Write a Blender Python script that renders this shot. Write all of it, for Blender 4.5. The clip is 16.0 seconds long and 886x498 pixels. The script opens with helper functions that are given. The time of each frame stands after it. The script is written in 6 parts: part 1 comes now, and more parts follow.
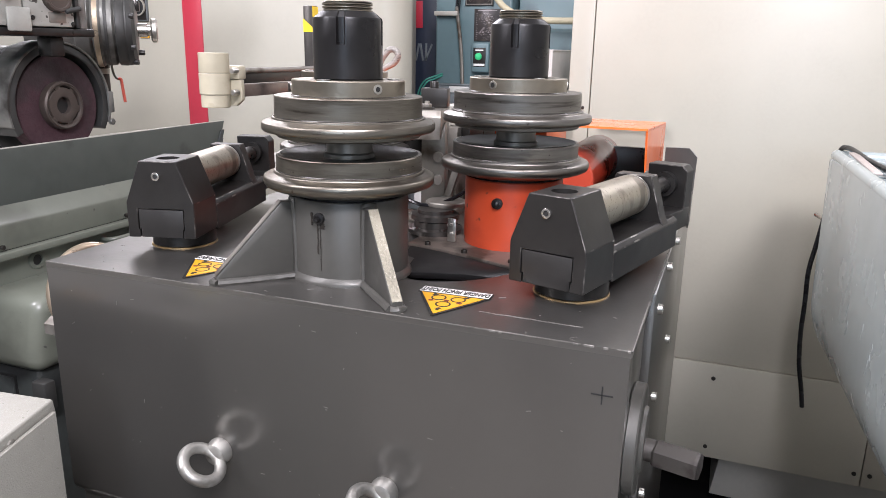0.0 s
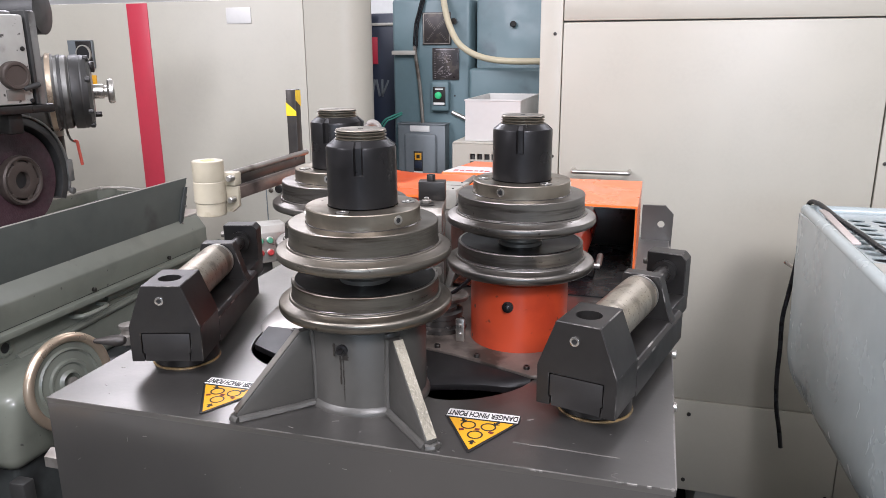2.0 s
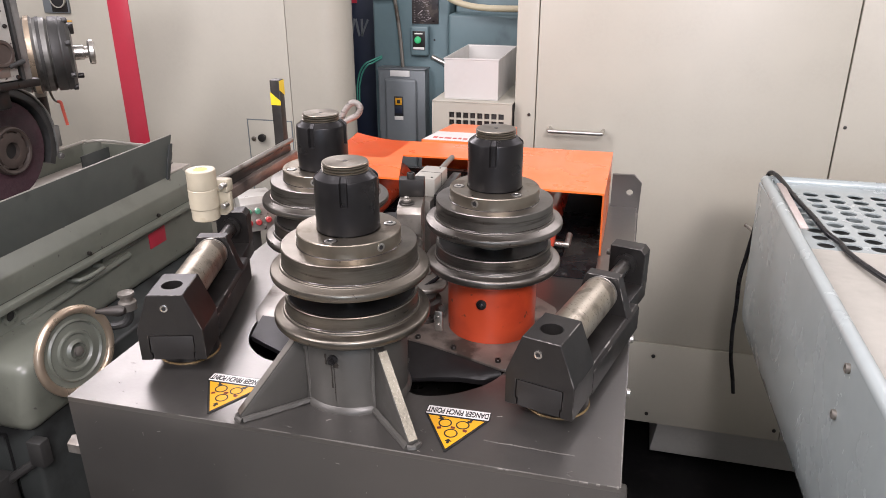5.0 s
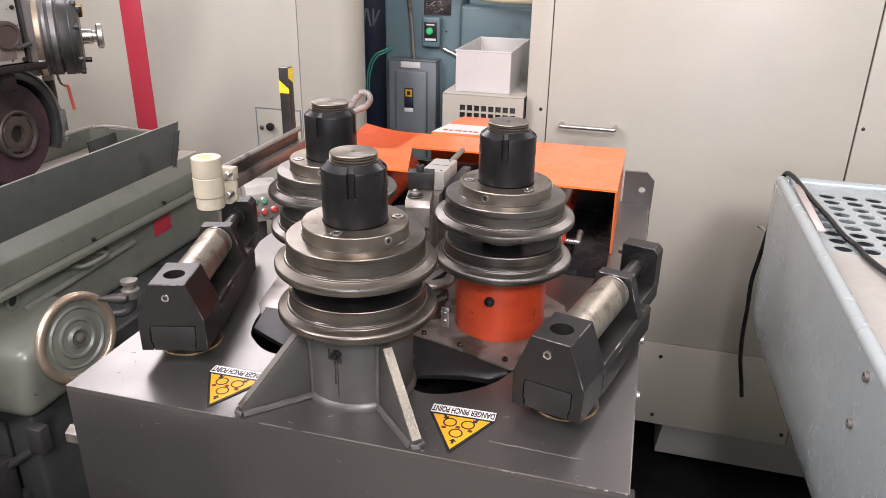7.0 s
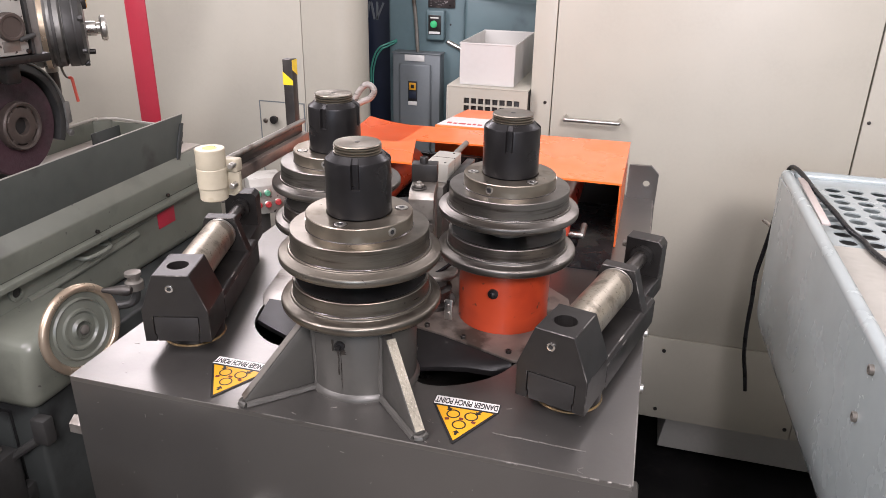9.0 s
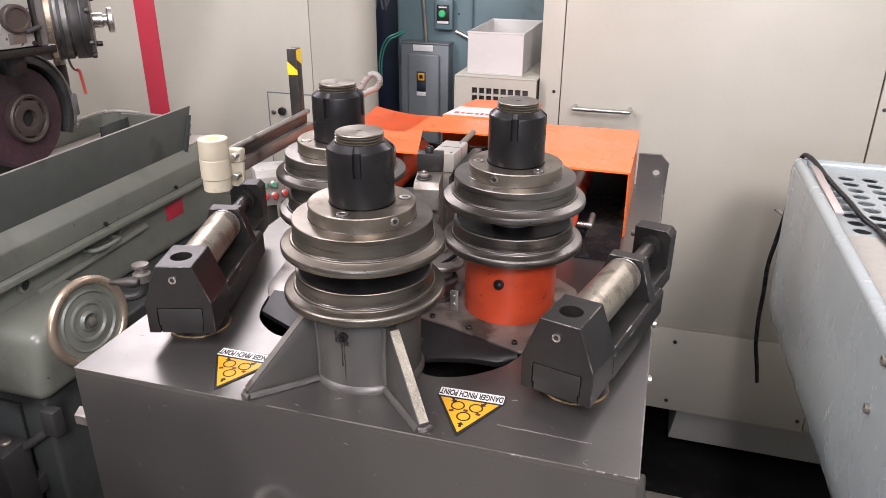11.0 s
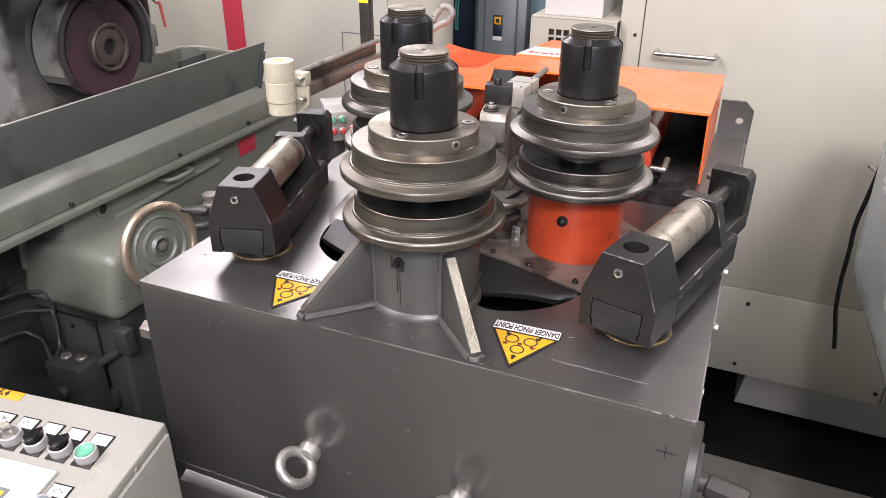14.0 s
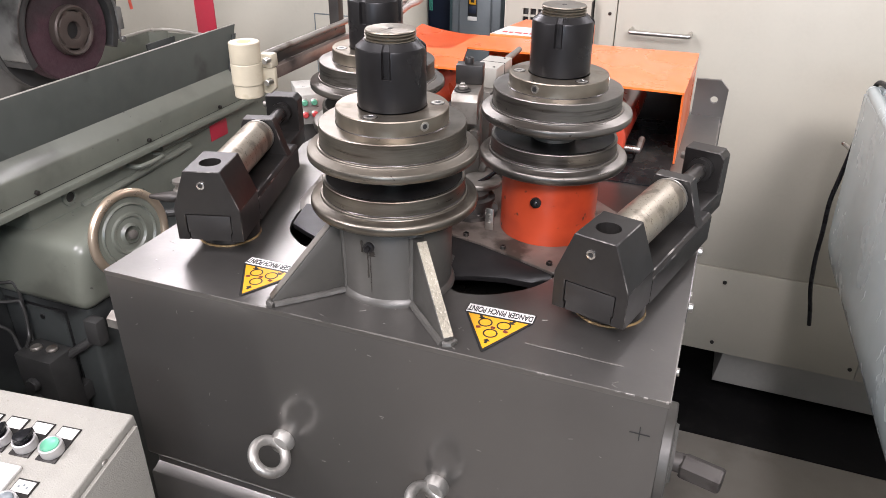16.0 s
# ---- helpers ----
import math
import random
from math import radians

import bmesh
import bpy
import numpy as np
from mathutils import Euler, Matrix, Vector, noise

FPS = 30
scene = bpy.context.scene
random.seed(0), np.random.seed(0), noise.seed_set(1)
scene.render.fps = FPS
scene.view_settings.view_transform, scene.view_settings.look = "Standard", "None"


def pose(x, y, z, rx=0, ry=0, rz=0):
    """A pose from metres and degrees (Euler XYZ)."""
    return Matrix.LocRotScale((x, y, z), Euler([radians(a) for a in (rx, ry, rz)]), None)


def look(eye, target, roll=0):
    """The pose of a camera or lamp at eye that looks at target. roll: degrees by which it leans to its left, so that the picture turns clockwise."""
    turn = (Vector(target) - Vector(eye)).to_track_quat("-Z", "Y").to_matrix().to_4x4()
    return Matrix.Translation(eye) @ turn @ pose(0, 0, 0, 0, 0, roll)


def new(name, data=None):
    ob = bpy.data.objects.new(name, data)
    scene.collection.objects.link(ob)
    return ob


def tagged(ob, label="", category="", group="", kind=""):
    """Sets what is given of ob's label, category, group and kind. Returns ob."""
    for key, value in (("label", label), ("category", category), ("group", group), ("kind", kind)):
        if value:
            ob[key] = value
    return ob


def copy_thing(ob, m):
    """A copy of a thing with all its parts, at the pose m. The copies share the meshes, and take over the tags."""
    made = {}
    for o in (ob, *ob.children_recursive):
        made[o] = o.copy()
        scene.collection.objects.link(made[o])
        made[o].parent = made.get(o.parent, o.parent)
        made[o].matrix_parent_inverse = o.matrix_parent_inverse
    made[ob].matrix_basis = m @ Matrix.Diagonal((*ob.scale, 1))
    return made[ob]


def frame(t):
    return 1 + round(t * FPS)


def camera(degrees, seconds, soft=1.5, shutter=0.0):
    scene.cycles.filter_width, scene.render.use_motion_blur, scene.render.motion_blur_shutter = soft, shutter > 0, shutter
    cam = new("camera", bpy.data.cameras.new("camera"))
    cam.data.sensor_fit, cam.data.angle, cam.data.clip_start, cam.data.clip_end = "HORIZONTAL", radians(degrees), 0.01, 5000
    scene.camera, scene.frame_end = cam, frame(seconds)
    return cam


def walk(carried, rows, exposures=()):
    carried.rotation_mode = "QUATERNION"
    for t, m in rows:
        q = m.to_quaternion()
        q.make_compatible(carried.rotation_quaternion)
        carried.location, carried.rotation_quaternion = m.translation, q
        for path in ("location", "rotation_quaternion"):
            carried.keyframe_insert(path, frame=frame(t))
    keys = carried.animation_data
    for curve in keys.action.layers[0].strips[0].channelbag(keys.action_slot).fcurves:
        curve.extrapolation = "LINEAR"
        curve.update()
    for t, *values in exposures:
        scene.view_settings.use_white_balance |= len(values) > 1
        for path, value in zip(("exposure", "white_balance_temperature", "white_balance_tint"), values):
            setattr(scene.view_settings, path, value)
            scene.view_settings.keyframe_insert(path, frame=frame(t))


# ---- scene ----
cam = camera(62.0, 16.0, soft=0.6)
PATH = [
    (0, (0.479, -0.743, 1.252), (-0.206, 1.062, 0.73), 1.1),
    (0.5, (0.467, -0.746, 1.261), (-0.2, 1.071, 0.756), 1.1),
    (1, (0.425, -0.741, 1.278), (-0.207, 1.09, 0.782), 0.9),
    (1.5, (0.401, -0.746, 1.307), (-0.188, 1.099, 0.808), 0.4),
    (2, (0.366, -0.733, 1.405), (-0.17, 1.122, 0.883), -0.3),
    (2.5, (0.353, -0.73, 1.498), (-0.127, 1.124, 0.92), -1.0),
    (3, (0.367, -0.735, 1.548), (-0.08, 1.106, 0.907), -1.4),
    (3.5, (0.377, -0.756, 1.574), (-0.059, 1.067, 0.876), -1.4),
    (4, (0.387, -0.774, 1.585), (-0.057, 1.032, 0.848), -1.0),
    (4.5, (0.387, -0.775, 1.586), (-0.07, 1.02, 0.832), -0.6),
    (5, (0.385, -0.775, 1.584), (-0.084, 1.012, 0.82), -0.2),
    (7.5, (0.373, -0.748, 1.574), (-0.111, 1.027, 0.791), 1.0),
    (8, (0.372, -0.75, 1.573), (-0.114, 1.023, 0.786), 1.0),
    (8.5, (0.374, -0.75, 1.572), (-0.115, 1.021, 0.781), 1.0),
    (9, (0.374, -0.751, 1.57), (-0.116, 1.018, 0.777), 1.0),
    (11.5, (0.387, -0.735, 1.562), (-0.147, 1.011, 0.744), 0.3),
    (12, (0.394, -0.733, 1.562), (-0.16, 1.004, 0.741), 0.4),
    (12.5, (0.401, -0.728, 1.557), (-0.186, 0.993, 0.724), 0.6),
    (13, (0.389, -0.735, 1.523), (-0.251, 0.953, 0.662), 0.6),
    (13.5, (0.383, -0.729, 1.512), (-0.287, 0.932, 0.621), 0.6),
    (14, (0.395, -0.726, 1.513), (-0.287, 0.916, 0.598), 0.5),
    (14.5, (0.4, -0.724, 1.514), (-0.277, 0.91, 0.581), 0.3),
    (15, (0.398, -0.722, 1.511), (-0.264, 0.913, 0.568), 0.2),
    (15.5, (0.401, -0.716, 1.508), (-0.242, 0.923, 0.559), 0.3),
    (16, (0.402, -0.707, 1.506), (-0.225, 0.934, 0.551), 0.4),
]
walk(cam, [(t, look(eye, target, roll)) for t, eye, target, roll in PATH],
     exposures=[(0.0, 0.18, 6150, 12), (1.5, 0.04, 6050, 12), (2.0, -0.07, 6050, 12), (2.5, -0.18, 6250, 12), (3.5, -0.22, 6450, 14), (5.0, -0.14, 6450, 15), (8.5, -0.09, 6450, 16), (12.5, 0.02, 6400, 16), (14.5, 0.15, 6380, 14), (16.0, 0.18, 6330, 13)])

# ---- world and light ----
world = bpy.data.worlds.new("workshop_air")
scene.world = world
world.use_nodes = True
world.node_tree.nodes["Background"].inputs[0].default_value = (0.80, 0.86, 1.0, 1)
world.node_tree.nodes["Background"].inputs[1].default_value = 0.03
FLOOR = -0.18


def lamp(name, at, target, sx, sy, watts, colour):
    data = bpy.data.lights.new(name, "AREA")
    data.shape, data.size, data.size_y, data.energy, data.color = "RECTANGLE", sx, sy, watts, colour
    ob = new(name, data)
    ob.matrix_world = look(at, target)
    return ob


WHITE = (1.0, 0.945, 0.975)
lamp("high_bay_lamp", (1.56, -2.35, 3.20), (0.4, 1.0, 0.8), 0.8, 0.7, 130, WHITE)
lamp("ceiling_tube_rear", (-2.85, 3.1, 3.3), (-0.6, 0.3, 0.9), 2.6, 0.8, 92, WHITE)
lamp("ceiling_tube_corner", (1.75, 3.0, 3.4), (0.9, 0.6, 0.9), 1.9, 0.35, 34, WHITE)
# Next two are unseen fill lamps, added to lift the wall and tray.
lamp("overhead_fill", (0.1, -0.45, 3.4), (0.1, 0.6, 0), 4.4, 0.3, 32, WHITE)
lamp("side_fill", (-1.9, -1.5, 3.3), (0.6, 1.0, 0.3), 0.3, 2.4, 128, WHITE)
# Unseen cool fill, added to tint and lift the walls and front faces.
lamp("cool_fill_lamp", (1.75, -7.23, 2.35), (1.2, 1.5, 1.6), 2.3, 1.7, 115, (0.70, 0.84, 1.0))
# Unseen fill along the aisle, added to light the wall gap and fronts.
lamp("aisle_fill", (0.60, -2.6, 3.6), (0.58, -1.2, 0.0), 0.3, 4.2, 82, WHITE)

# ---- materials ----


def mat(name, colour, rough=0.5, metal=0.0, grain=40.0, vary=0.12, bump=0.05, spots=None, spot_scale=9.0, spot_cut=0.62,
        stretch=(1, 1, 1), speck=None, speck_scale=160.0, speck_cut=0.70, rvary=0.12, coat=0.0, spec=0.5, coat_rough=0.05, turned=0.0):
    """A surface with a colour, broad and fine variation, optional stains (spots) and small chips (speck); turned on a lathe if turned > 0."""
    m = bpy.data.materials.new(name)
    m.use_nodes = True
    n, k = m.node_tree.nodes, m.node_tree.links
    b = n["Principled BSDF"]
    co = n.new("ShaderNodeTexCoord")
    mp = n.new("ShaderNodeMapping")
    mp.inputs["Scale"].default_value = stretch
    k.new(co.outputs["Object"], mp.inputs["Vector"])

    def noise_tex(scale, detail=4.0, src=None):
        t = n.new("ShaderNodeTexNoise")
        t.inputs["Scale"].default_value, t.inputs["Detail"].default_value = scale, detail
        k.new((src or mp).outputs[0 if src is None else "Object"], t.inputs["Vector"])
        return t

    def ramp(src, a, c):
        r = n.new("ShaderNodeMapRange")
        r.inputs["From Min"].default_value, r.inputs["From Max"].default_value = a, c
        k.new(src, r.inputs["Value"])
        return r.outputs["Result"]

    def mix(fac, a, c):
        x = n.new("ShaderNodeMix")
        x.data_type = "RGBA"
        if isinstance(fac, float):
            x.inputs["Factor"].default_value = fac
        else:
            k.new(fac, x.inputs["Factor"])
        for sock, v in (("A", a), ("B", c)):
            s = [i for i in x.inputs if i.name == sock and i.type == "RGBA"][0]
            if isinstance(v, tuple):
                s.default_value = (*v, 1)
            else:
                k.new(v, s)
        return [o for o in x.outputs if o.type == "RGBA"][0]

    lo = tuple(max(0, c * (1 - vary)) for c in colour)
    hi = tuple(min(1, c * (1 + vary)) for c in colour)
    fine, broad = noise_tex(grain), noise_tex(grain * 0.09, 3.0)
    col = mix(ramp(broad.outputs["Fac"], 0.3, 0.7), lo, hi)
    col = mix(ramp(fine.outputs["Fac"], 0.35, 0.65), col, mix(0.5, col, hi))
    if spots:
        s = noise_tex(spot_scale, 6.0)
        col = mix(ramp(s.outputs["Fac"], spot_cut, spot_cut + 0.1), col, spots)
    if speck:
        s = noise_tex(speck_scale, 2.0, co)
        col = mix(ramp(s.outputs["Fac"], speck_cut, speck_cut + 0.04), col, speck)
    k.new(col, b.inputs["Base Color"])
    r = n.new("ShaderNodeMapRange")
    r.inputs["To Min"].default_value, r.inputs["To Max"].default_value = max(0.03, rough - rvary), min(1, rough + rvary)
    r.inputs["From Min"].default_value, r.inputs["From Max"].default_value = 0.3, 0.7
    mid = noise_tex(grain * 0.3, 5.0)
    k.new(mid.outputs["Fac"], r.inputs["Value"])
    k.new(r.outputs["Result"], b.inputs["Roughness"])
    b.inputs["Metallic"].default_value = metal
    b.inputs["Coat Weight"].default_value = coat
    b.inputs["Coat Roughness"].default_value = coat_rough
    b.inputs["Specular IOR Level"].default_value = spec
    if turned:
        tangent = n.new("ShaderNodeTangent")
        tangent.direction_type, tangent.axis = "RADIAL", "Z"
        k.new(tangent.outputs["Tangent"], b.inputs["Tangent"])
        b.inputs["Anisotropic"].default_value = turned
    if bump:
        bp = n.new("ShaderNodeBump")
        bp.inputs["Strength"].default_value, bp.inputs["Distance"].default_value = bump, 0.002
        k.new(fine.outputs["Fac"], bp.inputs["Height"])
        k.new(bp.outputs["Normal"], b.inputs["Normal"])
    return m


GREY = mat("graphite_metallic_paint", (0.112, 0.107, 0.099), 0.31, 0.7, 10, 0.07, 0.0, spots=(0.103, 0.098, 0.091), spot_scale=2.0, spot_cut=0.55, rvary=0.03, coat=0.5, coat_rough=0.12)
GREYMATT = mat("grey_sleeve_paint", (0.074, 0.071, 0.063), 0.42, 0.3, 120, 0.10, 0.06, spots=(0.052, 0.049, 0.042), spot_scale=9, spot_cut=0.60, rvary=0.06)
GALV = mat("galvanised_steel", (0.31, 0.30, 0.275), 0.44, 0.8, 90, 0.3, 0.3, spots=(0.20, 0.185, 0.165), spot_scale=30, spot_cut=0.56)
WORN = mat("worn_bare_edge", (0.27, 0.247, 0.19), 0.45, 0.35, 260, 0.25, 0.6, speck=(0.37, 0.34, 0.275), speck_scale=360, speck_cut=0.60)
TURNED = mat("turned_steel", (0.178, 0.160, 0.132), 0.36, 0.94, 70, 0.34, 0.05, stretch=(0.7, 0.7, 9), spots=(0.092, 0.077, 0.061), spot_scale=11, spot_cut=0.54, rvary=0.09, speck=(0.085, 0.072, 0.058), speck_scale=95, speck_cut=0.71, turned=0.6)
DARKTURNED = mat("darkened_turned_steel", (0.185, 0.172, 0.154), 0.35, 0.95, 70, 0.34, 0.05, stretch=(0.7, 0.7, 9), spots=(0.095, 0.084, 0.073), spot_scale=11, spot_cut=0.54, rvary=0.08, speck=(0.075, 0.065, 0.055), speck_scale=95, speck_cut=0.71, turned=0.6)
COLLAR = mat("ground_steel", (0.250, 0.221, 0.176), 0.38, 0.92, 60, 0.18, 0.06, spots=(0.145, 0.119, 0.090), spot_scale=18, spot_cut=0.57, turned=0.5)
DARKSTEEL = mat("oiled_dark_steel", (0.06, 0.055, 0.05), 0.35, 0.8, 50, 0.3, 0.08)
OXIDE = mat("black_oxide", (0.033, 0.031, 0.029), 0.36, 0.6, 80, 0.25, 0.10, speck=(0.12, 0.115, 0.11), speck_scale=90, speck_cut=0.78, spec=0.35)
BLOCK = mat("burnished_black_block", (0.028, 0.026, 0.024), 0.38, 0.55, 45, 0.22, 0.06, speck=(0.12, 0.11, 0.10), speck_scale=75, speck_cut=0.78, spots=(0.019, 0.0175, 0.0165), spot_scale=9, spot_cut=0.54, rvary=0.06, spec=0.6)
ORANGE = mat("orange_sleeve_paint", (0.41, 0.050, 0.016), 0.36, 0.0, 35, 0.16, 0.06, speck=(0.05, 0.022, 0.016), speck_scale=42, speck_cut=0.665, coat=0.15, spots=(0.33, 0.036, 0.013), spot_scale=8, spot_cut=0.55)
COVERORANGE = mat("orange_cover_paint", (0.84, 0.160, 0.030), 0.32, 0.0, 20, 0.05, 0.02, coat=0.2, coat_rough=0.15)
ROLLERSTEEL = mat("scuffed_roller_steel", (0.32, 0.288, 0.231), 0.38, 0.85, 70, 0.30, 0.08, spots=(0.19, 0.166, 0.13), spot_scale=38, spot_cut=0.53, stretch=(1, 1, 0.35), speck=(0.17, 0.148, 0.118), speck_scale=330, speck_cut=0.635)
CREAM = mat("cream_enclosure_paint", (0.385, 0.366, 0.303), 0.42, 0.0, 90, 0.03, 0.015, spots=(0.368, 0.350, 0.292), spot_scale=2.2, spot_cut=0.58, rvary=0.02, spec=0.45)
CREAMDARK = mat("grey_cream_base_paint", (0.42, 0.41, 0.375), 0.5, 0.0, 60, 0.06, 0.05)
RED = mat("red_stripe_paint", (0.42, 0.028, 0.050), 0.45, 0.0, 60, 0.05, 0.03)
GREEN = mat("grey_green_machine_enamel", (0.150, 0.160, 0.130), 0.34, 0.0, 26, 0.12, 0.10, spots=(0.112, 0.118, 0.096), spot_scale=5, spot_cut=0.55, coat=0.2, coat_rough=0.12, rvary=0.05, speck=(0.06, 0.06, 0.05), speck_scale=45, speck_cut=0.72)
GREENDARK = mat("oily_green_sheet", (0.075, 0.083, 0.074), 0.48, 0.0, 22, 0.2, 0.06, spots=(0.035, 0.035, 0.032), spot_scale=4, spot_cut=0.60, spec=0.3)
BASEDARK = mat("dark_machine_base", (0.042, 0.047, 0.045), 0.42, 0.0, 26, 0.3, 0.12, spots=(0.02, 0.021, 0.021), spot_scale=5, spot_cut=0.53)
GRIME = mat("grimy_dark_iron", (0.037, 0.037, 0.035), 0.5, 0.2, 30, 0.4, 0.3)
HEADGREY = mat("grey_grinder_head_casting", (0.150, 0.149, 0.138), 0.40, 0.4, 25, 0.4, 0.22, spots=(0.045, 0.041, 0.037), spot_scale=7, spot_cut=0.50, speck=(0.36, 0.35, 0.32), speck_scale=40, speck_cut=0.74)
WHEEL = mat("maroon_grinding_wheel", (0.044, 0.019, 0.024), 0.85, 0.0, 220, 0.3, 0.5, spots=(0.031, 0.019, 0.020), spot_scale=7, spot_cut=0.56)
CHROME = mat("dull_chrome", (0.50, 0.48, 0.44), 0.32, 0.95, 40, 0.15, 0.05)
BRASSY = mat("hand_worn_rim", (0.42, 0.34, 0.25), 0.32, 0.7, 40, 0.25, 0.1)
BLUEGREY = mat("blue_grey_tray_enamel", (0.325, 0.368, 0.362), 0.26, 0.0, 45, 0.05, 0.02, coat=0.25, rvary=0.03, spots=(0.305, 0.345, 0.34), spot_scale=5, spot_cut=0.5)
TEAL = mat("teal_grey_column_enamel", (0.095, 0.145, 0.155), 0.42, 0.0, 40, 0.10, 0.08, spots=(0.06, 0.09, 0.10), spot_scale=5, spot_cut=0.60)
NAVY = mat("navy_panel", (0.012, 0.018, 0.035), 0.4, 0.0, 40, 0.15, 0.03)
SWITCHGREY = mat("switch_box_grey", (0.135, 0.152, 0.158), 0.45, 0.1, 80, 0.08, 0.06)
WHITEPLASTIC = mat("white_plastic", (0.48, 0.467, 0.436), 0.40, 0.0, 60, 0.04, 0.03)
NYLON = mat("milky_nylon", (0.40, 0.358, 0.265), 0.36, 0.0, 40, 0.15, 0.08, spots=(0.31, 0.268, 0.18), spot_scale=22, spot_cut=0.55)
LABELWHITE = mat("label_white", (0.58, 0.57, 0.54), 0.5, 0.0, 60, 0.05, 0.02)
BLACK = mat("black_print", (0.012, 0.012, 0.012), 0.45, 0.0, 60, 0.2, 0.02)
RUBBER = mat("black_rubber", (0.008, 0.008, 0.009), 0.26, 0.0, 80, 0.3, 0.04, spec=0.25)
GLOSSBLACK = mat("black_oily_steel", (0.012, 0.011, 0.011), 0.42, 0.0, 60, 0.3, 0.06, rvary=0.06, spec=0.35)
PLATEDARK = mat("dark_brown_plate", (0.040, 0.034, 0.033), 0.38, 0.3, 60, 0.25, 0.05, spots=(0.075, 0.062, 0.052), spot_scale=30, spot_cut=0.55)
ENGRAVED = mat("greyed_engraving", (0.30, 0.27, 0.27), 0.5, 0.0, 60, 0.2, 0.02)
NUTBLACK = mat("blackened_nut_steel", (0.0105, 0.0098, 0.0098), 0.34, 0.2, 70, 0.25, 0.06, speck=(0.06, 0.058, 0.055), speck_scale=80, speck_cut=0.79, spec=0.35)
DEEPBLACK = mat("near_black_surface", (0.008, 0.0078, 0.008), 0.40, 0.0, 40, 0.3, 0.06, spots=(0.014, 0.0135, 0.013), spot_scale=16, spot_cut=0.58, spec=0.15)
HEXSTEEL = mat("dull_drive_steel", (0.055, 0.050, 0.045), 0.48, 0.5, 60, 0.25, 0.12, spots=(0.035, 0.030, 0.027), spot_scale=25, spot_cut=0.55)
LEMON = mat("lemon_post_paint", (0.70, 0.50, 0.018), 0.42, 0.0, 60, 0.10, 0.03)
YELLOW = mat("warning_yellow", (0.55, 0.275, 0.012), 0.42, 0.0, 60, 0.12, 0.03)
LOGORED = mat("red_logo_print", (0.45, 0.05, 0.04), 0.5, 0.0, 60, 0.1, 0.02)
REDPRINT = mat("dark_red_print", (0.11, 0.016, 0.015), 0.5, 0.0, 60, 0.1, 0.02)
CONCRETE = mat("oil_dark_concrete", (0.26, 0.240, 0.210), 0.42, 0.0, 18, 0.14, 0.10, spots=(0.19, 0.172, 0.150), spot_scale=3.0, spot_cut=0.55)
WALLPAINT = mat("workshop_wall_paint", (0.56, 0.56, 0.54), 0.8, 0.0, 30, 0.06, 0.05)
PANELWHITE = mat("textured_console_paint", (0.285, 0.275, 0.240), 0.38, 0.0, 520, 0.05, 0.35, speck=(0.36, 0.35, 0.315), speck_scale=520, speck_cut=0.66)
LIGHTGREY = mat("light_grey_block", (0.36, 0.345, 0.30), 0.45, 0.1, 60, 0.08, 0.05, spots=(0.30, 0.285, 0.25), spot_scale=9, spot_cut=0.6)
STEELGREY = mat("milled_grey_steel", (0.22, 0.205, 0.18), 0.45, 0.65, 60, 0.2, 0.10, spots=(0.11, 0.09, 0.07), spot_scale=14, spot_cut=0.55)
BRONZE = mat("oily_brass_ring", (0.36, 0.25, 0.12), 0.42, 0.7, 60, 0.4, 0.1, spots=(0.06, 0.048, 0.035), spot_scale=30, spot_cut=0.5)
BEIGEPIPE = mat("beige_hose", (0.42, 0.37, 0.25), 0.5, 0.0, 40, 0.1, 0.05)
BRAID = mat("braided_grey_hose", (0.27, 0.25, 0.225), 0.55, 0.2, 90, 0.4, 0.6, stretch=(1, 1, 3), spots=(0.09, 0.08, 0.07), spot_scale=40, spot_cut=0.56)
GREENWIRE = mat("green_wire", (0.04, 0.22, 0.165), 0.45, 0.0, 40, 0.1, 0.02)
BUTTONGREEN = mat("green_push_button", (0.10, 0.33, 0.21), 0.35, 0.0, 60, 0.08, 0.02)
BUTTONRED = mat("red_push_button", (0.50, 0.06, 0.06), 0.35, 0.0, 60, 0.08, 0.02)
REDLEVER = mat("red_lever_paint", (0.50, 0.09, 0.06), 0.4, 0.0, 60, 0.08, 0.02)
LEVER = mat("oily_lever_steel", (0.20, 0.165, 0.14), 0.42, 0.6, 40, 0.3, 0.12, spots=(0.08, 0.064, 0.052), spot_scale=16, spot_cut=0.54)
EDGE = mat("rubbed_black_edge", (0.17, 0.16, 0.145), 0.45, 0.6, 60, 0.5, 0.1, spots=(0.035, 0.032, 0.030), spot_scale=38, spot_cut=0.38)
SCUFF = mat("pale_scuff", (0.36, 0.39, 0.39), 0.5, 0.0, 60, 0.1, 0.02)
YELLOWPLUG = mat("lime_yellow_plug", (0.62, 0.62, 0.08), 0.5, 0.0, 60, 0.1, 0.02)
COPPERY = mat("rusty_bar", (0.21, 0.165, 0.14), 0.40, 0.6, 40, 0.35, 0.1, spots=(0.06, 0.048, 0.042), spot_scale=7, spot_cut=0.56)
PALEPLATE = mat("pale_oily_plate", (0.36, 0.34, 0.31), 0.40, 0.6, 40, 0.2, 0.1, spots=(0.18, 0.16, 0.135), spot_scale=12, spot_cut=0.55)
DARKGLOSS = mat("oil_run", (0.03, 0.026, 0.022), 0.25, 0.2, 60, 0.3, 0.05)
